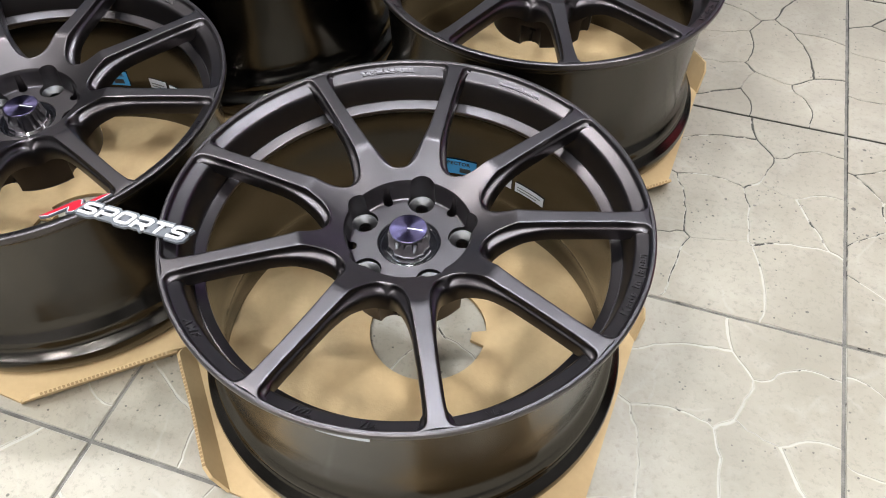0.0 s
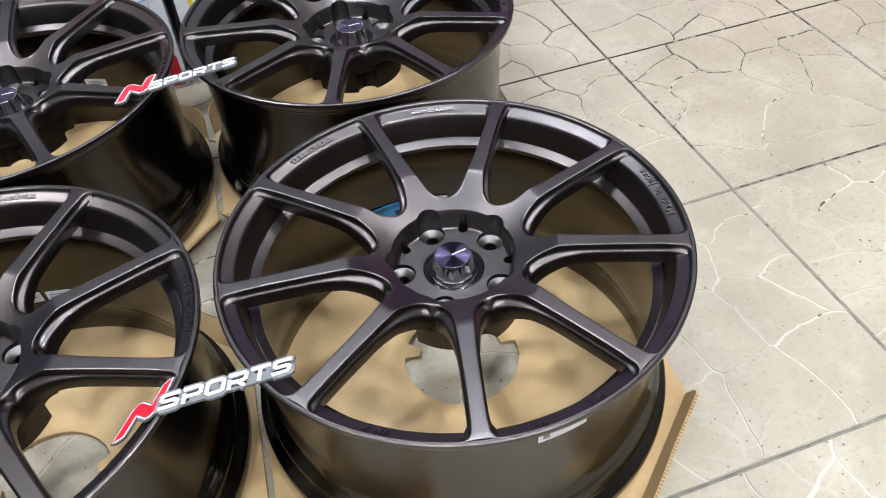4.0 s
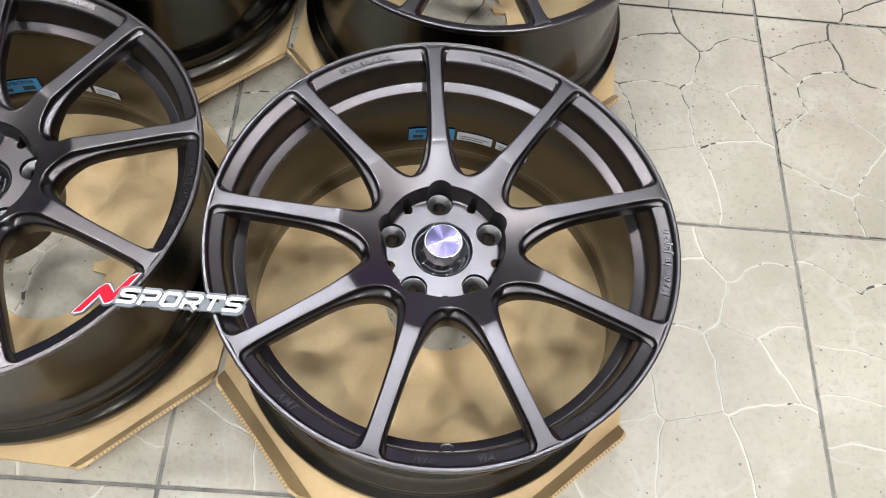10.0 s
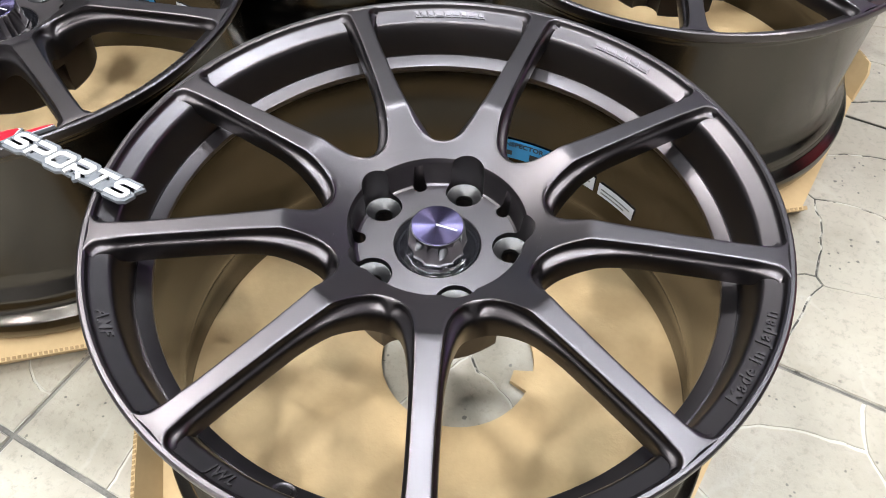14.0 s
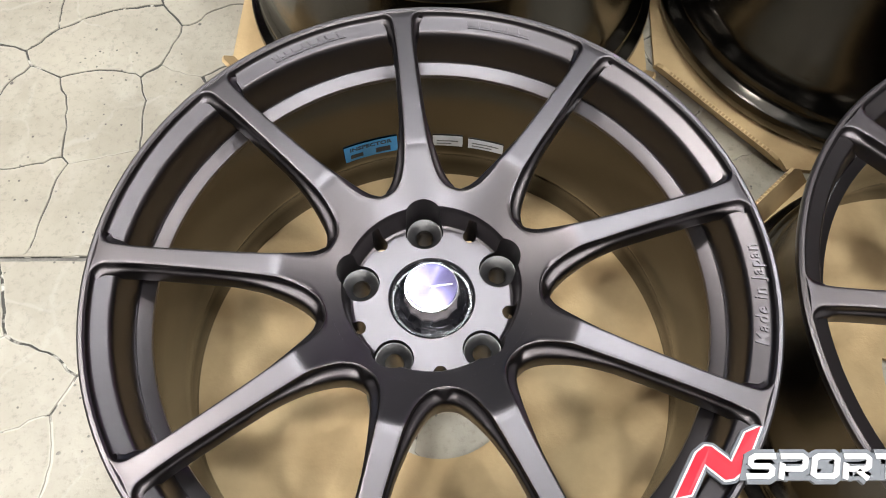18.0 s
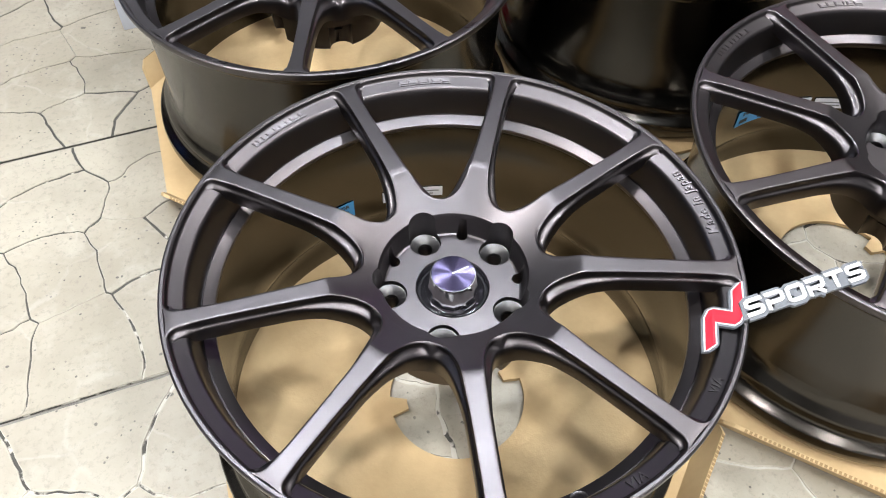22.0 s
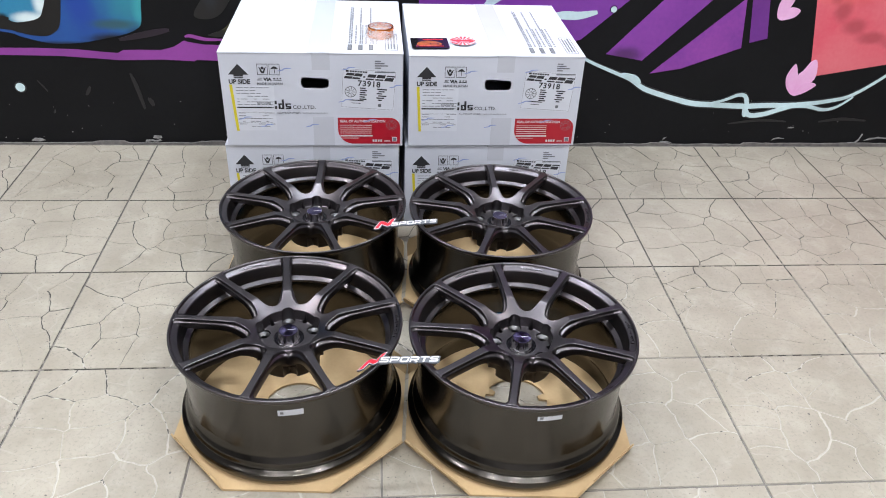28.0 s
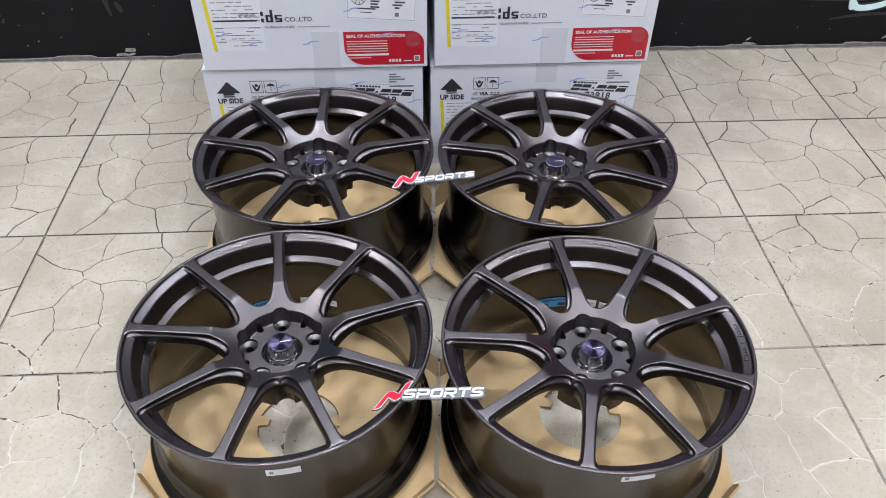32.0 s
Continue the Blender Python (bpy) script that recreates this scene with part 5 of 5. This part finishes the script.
    icon = lathe([(0.0150, 0.0006), (0.0150, 0.0009), (0.0165, 0.0009), (0.0165, 0.0006)], 28, True)
    bmesh.ops.translate(icon, verts=icon.verts, vec=(-0.050, -0.010, 0))
    on_label("wheel_icon", icon, INK, "printed wheel drawing")
    spokes_bm = bmesh.new()
    for i in range(9):
        b2 = bars([(0.0035, -0.0007, 0.0150, 0.0007)], 0.0006, 0.0009, Matrix.Translation((-0.050, -0.010, 0)) @ Matrix.Rotation(radians(40 * i), 4, "Z"))
        me = bpy.data.meshes.new("bar")
        b2.to_mesh(me)
        b2.free()
        spokes_bm.from_mesh(me)
        bpy.data.meshes.remove(me)
    on_label("wheel_icon", spokes_bm, INK, "printed wheel drawing")
    tagged(on_label("small_print", bars([(-0.024, 0.0015 - 0.0066 * i, -0.008 + 0.004 * (i % 2), 0.0050 - 0.0066 * i) for i in range(6)] + [(0.024 + 0.005 * (i % 2), 0.0015 - 0.0066 * i, 0.052 - 0.006 * (i % 3), 0.0050 - 0.0066 * i) for i in range(6)] + [(-0.058, -0.036, -0.012, -0.033), (-0.046, -0.044, -0.02, -0.0425)], 0.0006, 0.0009), INK), kind="stuff")
    on_label("code_square", bars([(0.030, -0.050, 0.039, -0.041)], 0.0006, 0.0009), INK_PALE, "grey square")
    # red seal
    a, b2, c, dd = 0.066, 0.006, 0.247, 0.0885
    outline = [(a, dd)] + [(c - 0.03 + 0.03 * math.sin(radians(9 * i)), dd - 0.03 + 0.03 * math.cos(radians(9 * i))) for i in range(11)] + [(c, b2)] + [(a + 0.045 - 0.045 * math.sin(radians(9 * i)), b2 + 0.045 - 0.045 * math.cos(radians(9 * i))) for i in range(11)]
    seal = on_front("seal_sticker", prism(outline, 0.0002, 0.0005), RED_LABEL, "red authenticity sticker")

    def on_seal(name, bm, mat, note=""):
        if not isinstance(bm, bmesh.types.BMesh):
            me = bm
            bm = bmesh.new()
            bm.from_mesh(me)
        return on_front(name, bm, mat, note, seal)

    bm = bmesh.new()
    bm.from_mesh(text_mesh("SEAL OF AUTHENTICATION", 0.0104, 0.0002, 0, 1.0, 0.0003))
    bmesh.ops.translate(bm, verts=bm.verts, vec=(a + 0.072, dd - 0.011, 0.0008))
    on_seal("lettering", bm, WHITE_MARK, "white print")
    tagged(on_seal("small_print", bars([(a + 0.006, dd - 0.024 - 0.0062 * i, a + 0.098, dd - 0.0225 - 0.0062 * i) for i in range(5)] + [(a + 0.006, 0.0295, a + 0.1, 0.034), (a + 0.008, 0.0235, a + 0.06, 0.025)], 0.0006, 0.0009), WHITE_MARK), kind="stuff")
    tagged(on_seal("maker_mark", bars([(0.166 + 0.0075 * i, 0.0125, 0.1715 + 0.0075 * i, 0.0195) for i in range(4)] + [(0.200, 0.0135, 0.218, 0.016)], 0.0006, 0.0009), WHITE_MARK), kind="stuff")
    on_seal("code_square", bars([(0.2235, 0.0135, 0.2375, 0.0275)], 0.0006, 0.0009), PAPER, "white square")
    on_seal("code_square", bars([(0.2250, 0.0150, 0.2360, 0.0260)], 0.0010, 0.0012), INK_PALE, "grey square")
    for i in range(3):
        ring = lathe([(0.007 + 0.004 * i, 0.0006), (0.007 + 0.004 * i, 0.0009), (0.0078 + 0.004 * i, 0.0009), (0.0078 + 0.004 * i, 0.0006)], 24, True)
        bmesh.ops.translate(ring, verts=ring.verts, vec=(0.222, 0.066, 0))
        on_seal("stamp_ring", ring, INK_PALE, "faint stamp ring")
    # ink stamps and pen strokes
    on_front("ink_stamp", bars([(0.175, h - 0.020 - 0.0066 * i, 0.192 + 0.01 * (i % 3), h - 0.0165 - 0.0066 * i) for i in range(4)] + [(0.175, h - 0.052, 0.232, h - 0.048)], 0.0006, 0.0008), INK_PALE, "grey ink stamp")
    for x, y in ((-0.077, 0.2325), (0.100, 0.2366), (0.233, 0.185), (0.088, 0.141), (-0.138, 0.0635), (-0.009, 0.0635), (-0.198, 0.0865), (0.158, 0.080)):
        stroke = ribbon(spline([(x - 0.018, y - 0.004), (x - 0.004, y - 0.001), (x + 0.002, y + 0.003), (x + 0.02, y + 0.004)], 4, False), 0.0034)
        on_front("pen_stroke", prism(stroke, 0.0009, 0.0011), BLUE_PEN, "blue pen stroke")
    # print on the top flap
    zt = h + 0.0061
    rows = []
    for x in (0.105, 0.135, 0.165):
        rows += [(x - 0.006, 0.02, x + 0.006, 0.065)]
    top_print = bars([(r[0], r[1], r[2], r[3]) for r in rows], zt, zt + 0.0003)
    part("print_block", top_print, INK, t, "dark printed block")
    inner = bars([(r[0] + 0.0015, r[1] + 0.003, r[2] - 0.0015, r[3] - 0.003) for r in rows], zt + 0.0004, zt + 0.0006)
    part("print_block", inner, INK_PALE, t, "grey printed block")
    lines = []
    for x in (0.103, 0.109, 0.121, 0.134, 0.140, 0.151, 0.164, 0.170, 0.181):
        y = 0.075
        while y < (0.42 if x in (0.103, 0.109, 0.134, 0.164) else 0.24):
            step = random.uniform(0.006, 0.016)
            lines.append((x - 0.0022, y, x + 0.0022, y + step))
            y += step + random.uniform(0.002, 0.007)
    tagged(part("small_print", bars(lines, zt, zt + 0.0003), INK_PALE, t), kind="stuff")
    part("ink_frame", bars([(0.205, 0.02, 0.207, 0.16), (0.238, 0.02, 0.240, 0.16), (0.207, 0.02, 0.238, 0.022), (0.207, 0.158, 0.238, 0.16), (0.212, 0.03, 0.216, 0.15), (0.220, 0.03, 0.224, 0.14), (0.228, 0.03, 0.233, 0.15)], zt, zt + 0.0003), INK_PALE, t, "grey framed stamp")
    return t


BOX = "white printed cardboard wheel box with red sticker"
first_box = carton(Matrix(), BOX + " on another", True)
SIZE = Matrix.Scale(0.985, 4)
first_box.matrix_world = pose(-0.2516, 0.532, 0.2795, 0, 0, 0.3) @ SIZE
copy_thing(first_box, pose(0.262, 0.535, 0.2795, 0, 0, 0.6) @ SIZE)
low_box = carton(pose(-0.262, 0.540, 0.0005, 0, 0, 0.2) @ SIZE, BOX + " on tiles", False)
copy_thing(low_box, pose(0.2535, 0.543, 0.0005, 0, 0, 0.4) @ SIZE)

BOX_TOP = 0.2795 + 0.985 * (0.277 + 0.0066)


def ring_pouch():
    t = thing("ring_pouch", pose(-0.064, 0.672, BOX_TOP, 0, 0, 6), "clear plastic pouch with orange metal hub rings on a box", "plastic bag")
    for i in range(3):
        ring = lathe([(0.0335, 0.0), (0.0335, 0.0085), (0.0365, 0.0085), (0.0372, 0.007), (0.0372, 0.002), (0.0365, 0.0)], 48, True)
        part("hub_ring", ring, COPPER, t, "orange anodised ring", 35).matrix_basis = pose(0.001 * i, 0.002 * (i % 2), 0.0015 + 0.0098 * i)
    film = bmesh.new()
    bmesh.ops.create_grid(film, x_segments=14, y_segments=22, size=0.5)
    for v in film.verts:
        x, y = v.co.x, v.co.y
        lift = max(0.0, 1 - (math.hypot(x * 1.25, y * 1.9 + 0.15) / 0.52) ** 4)
        v.co = (x * 0.1, y * 0.175 + 0.015, 0.0006 + 0.0315 * min(1, lift * 1.6) + 0.0012 * noise.noise((x * 9, y * 9, 2)))
    part("film", film, POUCH, t, "clear wrinkled film", 60)
    return t


ring_pouch()
card = thing("glossy_card", pose(0.076, 0.617, BOX_TOP, 0, 0, 2), "small black glossy card with an orange picture", "card")
part("sheet", bars([(-0.053, -0.042, 0.053, 0.042)], 0, 0.0006), GLOSS_BLACK, card)
part("picture", prism(spline([(-0.03, -0.025), (-0.035, 0.0), (-0.01, 0.018), (0.02, 0.012), (0.034, -0.01), (0.02, -0.024)]), 0.0006, 0.0009), material("card_orange", (0.5, 0.13, 0.02), 0.25, 0.0, 0.6, 60, second=(0.08, 0.03, 0.02)), card, "orange printed picture")
for row in ((-0.04, -0.03, 0.038, -0.026), (-0.018, 0.024, 0.04, 0.03)):
    part("picture_line", bars([row], 0.001, 0.0013), SIGN_RED, card, "red printed line")

sticker = thing("round_sticker", pose(0.172, 0.639, BOX_TOP, 0, 0, 0), "round white sticker with red rays on a box", "sticker")
part("disc", prism(circle(0.038, 40), 0, 0.0005), WHITE_MARK, sticker)
rays = bmesh.new()
for i in range(16):
    a0, a1 = math.tau * i / 16, math.tau * (i + 0.5) / 16
    low = [rays.verts.new((r * math.cos(a), r * math.sin(a), z)) for z in (0.0005, 0.0008) for r, a in ((0.01, a0), (0.037, a0), (0.037, a1), (0.01, a1))]
    rays.faces.new(low[4:]), rays.faces.new(low[:4][::-1])
    for j in range(4):
        rays.faces.new((low[j], low[(j + 1) % 4], low[4 + (j + 1) % 4], low[4 + j]))
part("rays", rays, SIGN_RED, sticker, "red printed rays")
part("band", bars([(-0.03, -0.006, 0.03, 0.006)], 0.0009, 0.0012), SIGN_RED, sticker, "red printed band")


# ---- floor tiles ----
def tile_shape(seed):
    """One moulded tile: irregular raised stones with sunken joints."""
    g = PITCH / 2 - 0.0025
    rnd = random.Random(seed)
    seeds = []
    while len(seeds) < 15:
        p = (rnd.uniform(-g, g), rnd.uniform(-g, g))
        if all(math.hypot(p[0] - q[0], p[1] - q[1]) > 0.057 for q in seeds):
            seeds.append(p)
    bm = bmesh.new()
    mask = bm.verts.layers.float.new("border")
    joint = 0.0015

    def warp(x, y):
        edge = max(0.0, 1 - (max(abs(x), abs(y)) / g) ** 8)
        n1 = 0.030 * noise.noise((x * 9, y * 9, 3.1 + seed)) + 0.0035 * noise.noise((x * 70, y * 70, 1.3))
        n2 = 0.030 * noise.noise((x * 9, y * 9, 7.7 + seed)) + 0.0035 * noise.noise((x * 70, y * 70, 5.3))
        chip = 1 - 0.007 * max(0.0, noise.noise((x * 130, y * 130, 2.2 + seed))) if max(abs(x), abs(y)) > g - 1e-6 else 1.0
        return (x + n1 * edge) * chip, (y + n2 * edge) * chip

    for i, (sx, sy) in enumerate(seeds):
        poly = [(-g, -g), (g, -g), (g, g), (-g, g)]
        for j, (ox, oy) in enumerate(seeds):
            if i == j:
                continue
            d = math.hypot(ox - sx, oy - sy)
            nx, ny = (ox - sx) / d, (oy - sy) / d
            lim = d / 2 - joint * (0.5 + 0.7 * ((i * j) % 4) / 3) * (1.0 if (i + j) % 6 else 0.0)
            out = []
            for k, p in enumerate(poly):
                q = poly[(k + 1) % len(poly)]
                dp = (p[0] - sx) * nx + (p[1] - sy) * ny - lim
                dq = (q[0] - sx) * nx + (q[1] - sy) * ny - lim
                if dp <= 0:
                    out.append(p)
                if dp * dq < 0:
                    u = dp / (dp - dq)
                    out.append((p[0] + (q[0] - p[0]) * u, p[1] + (q[1] - p[1]) * u))
            poly = out
        fine = []
        for k, p in enumerate(poly):
            q = poly[(k + 1) % len(poly)]
            m = max(1, int(math.hypot(q[0] - p[0], q[1] - p[1]) / 0.009))
            fine += [warp(p[0] + (q[0] - p[0]) * s / m, p[1] + (q[1] - p[1]) * s / m) for s in range(m)]
        top = [bm.verts.new((x - (x - sx) * 0.010, y - (y - sy) * 0.010, 0.0)) for x, y in fine]
        low = [bm.verts.new((x, y, -0.0014)) for x, y in fine]
        rings = [top]
        for inset in (0.0008, 0.0022):
            ring = []
            for x, y in fine:
                d = math.hypot(x - sx, y - sy)
                share = 1 - 0.010 - inset * (0.6 + 0.8 * abs(noise.noise((x * 60, y * 60, seed)))) / max(d, 0.01)
                ring.append(bm.verts.new((sx + (x - sx) * share, sy + (y - sy) * share, 0.0)))
            rings.append(ring)
        for v in top:
            v[mask] = 1.0 if max(abs(v.co.x), abs(v.co.y)) < g * 0.975 else 0.25
        for v in rings[1]:
            v[mask] = 0.6 if max(abs(v.co.x), abs(v.co.y)) < g * 0.975 else 0.1
        for out_ring, in_ring in zip(rings, rings[1:]):
            for k in range(len(fine)):
                bm.faces.new((out_ring[k], out_ring[(k + 1) % len(fine)], in_ring[(k + 1) % len(fine)], in_ring[k]))
        bm.faces.new(rings[-1])
        for k in range(len(fine)):
            bm.faces.new((low[k], low[(k + 1) % len(fine)], top[(k + 1) % len(fine)], top[k]))
    base = [bm.verts.new((x, y, z)) for z in (-0.0035, -0.0011) for x, y in ((-g, -g), (g, -g), (g, g), (-g, g))]
    faces = [bm.faces.new(base[4:])]
    for k in range(4):
        faces.append(bm.faces.new((base[k], base[(k + 1) % 4], base[4 + (k + 1) % 4], base[4 + k])))
    for f in faces:
        f.material_index = 1
    me = bpy.data.meshes.new("tile")
    bm.to_mesh(me)
    bm.free()
    me.materials.append(TILE)
    me.materials.append(JOINT)
    return me


tile_forms = [tile_shape(11), tile_shape(23), tile_shape(37)]
far_tiles = []
for i in range(-8, 12):
    for j in range(-1, 17):
        cx, cy = TILE_X + PITCH * (i + 0.5), TILE_Y - PITCH * (j - 0.5)
        if not ROOM[0] < cx < ROOM[1] or cy < ROOM[2] or cy > WALL_Y - 0.1:
            continue
        if -2.4 < cx < 2.9 and cy > -1.9:
            o = new("tile", tile_forms[(i * 5 + j * 3 + i * j) % 3])
            o.parent = ground
            o.matrix_basis = pose(cx, cy, 0.0, 0, 0, 90 * ((i * 3 + j * 7 + (i * j) // 2) % 4))
        else:
            far_tiles.append((cx, cy))
verts, faces = [], []
for cx, cy in far_tiles:
    k, s = len(verts), PITCH / 2 - 0.0025
    verts += [(cx - s, cy - s, 0), (cx + s, cy - s, 0), (cx + s, cy + s, 0), (cx - s, cy + s, 0)]
    faces.append((k, k + 1, k + 2, k + 3))
me = bpy.data.meshes.new("far_tiles")
me.from_pydata(verts, [], faces)
tagged(part("far_tiles", me, TILE, ground), kind="stuff")
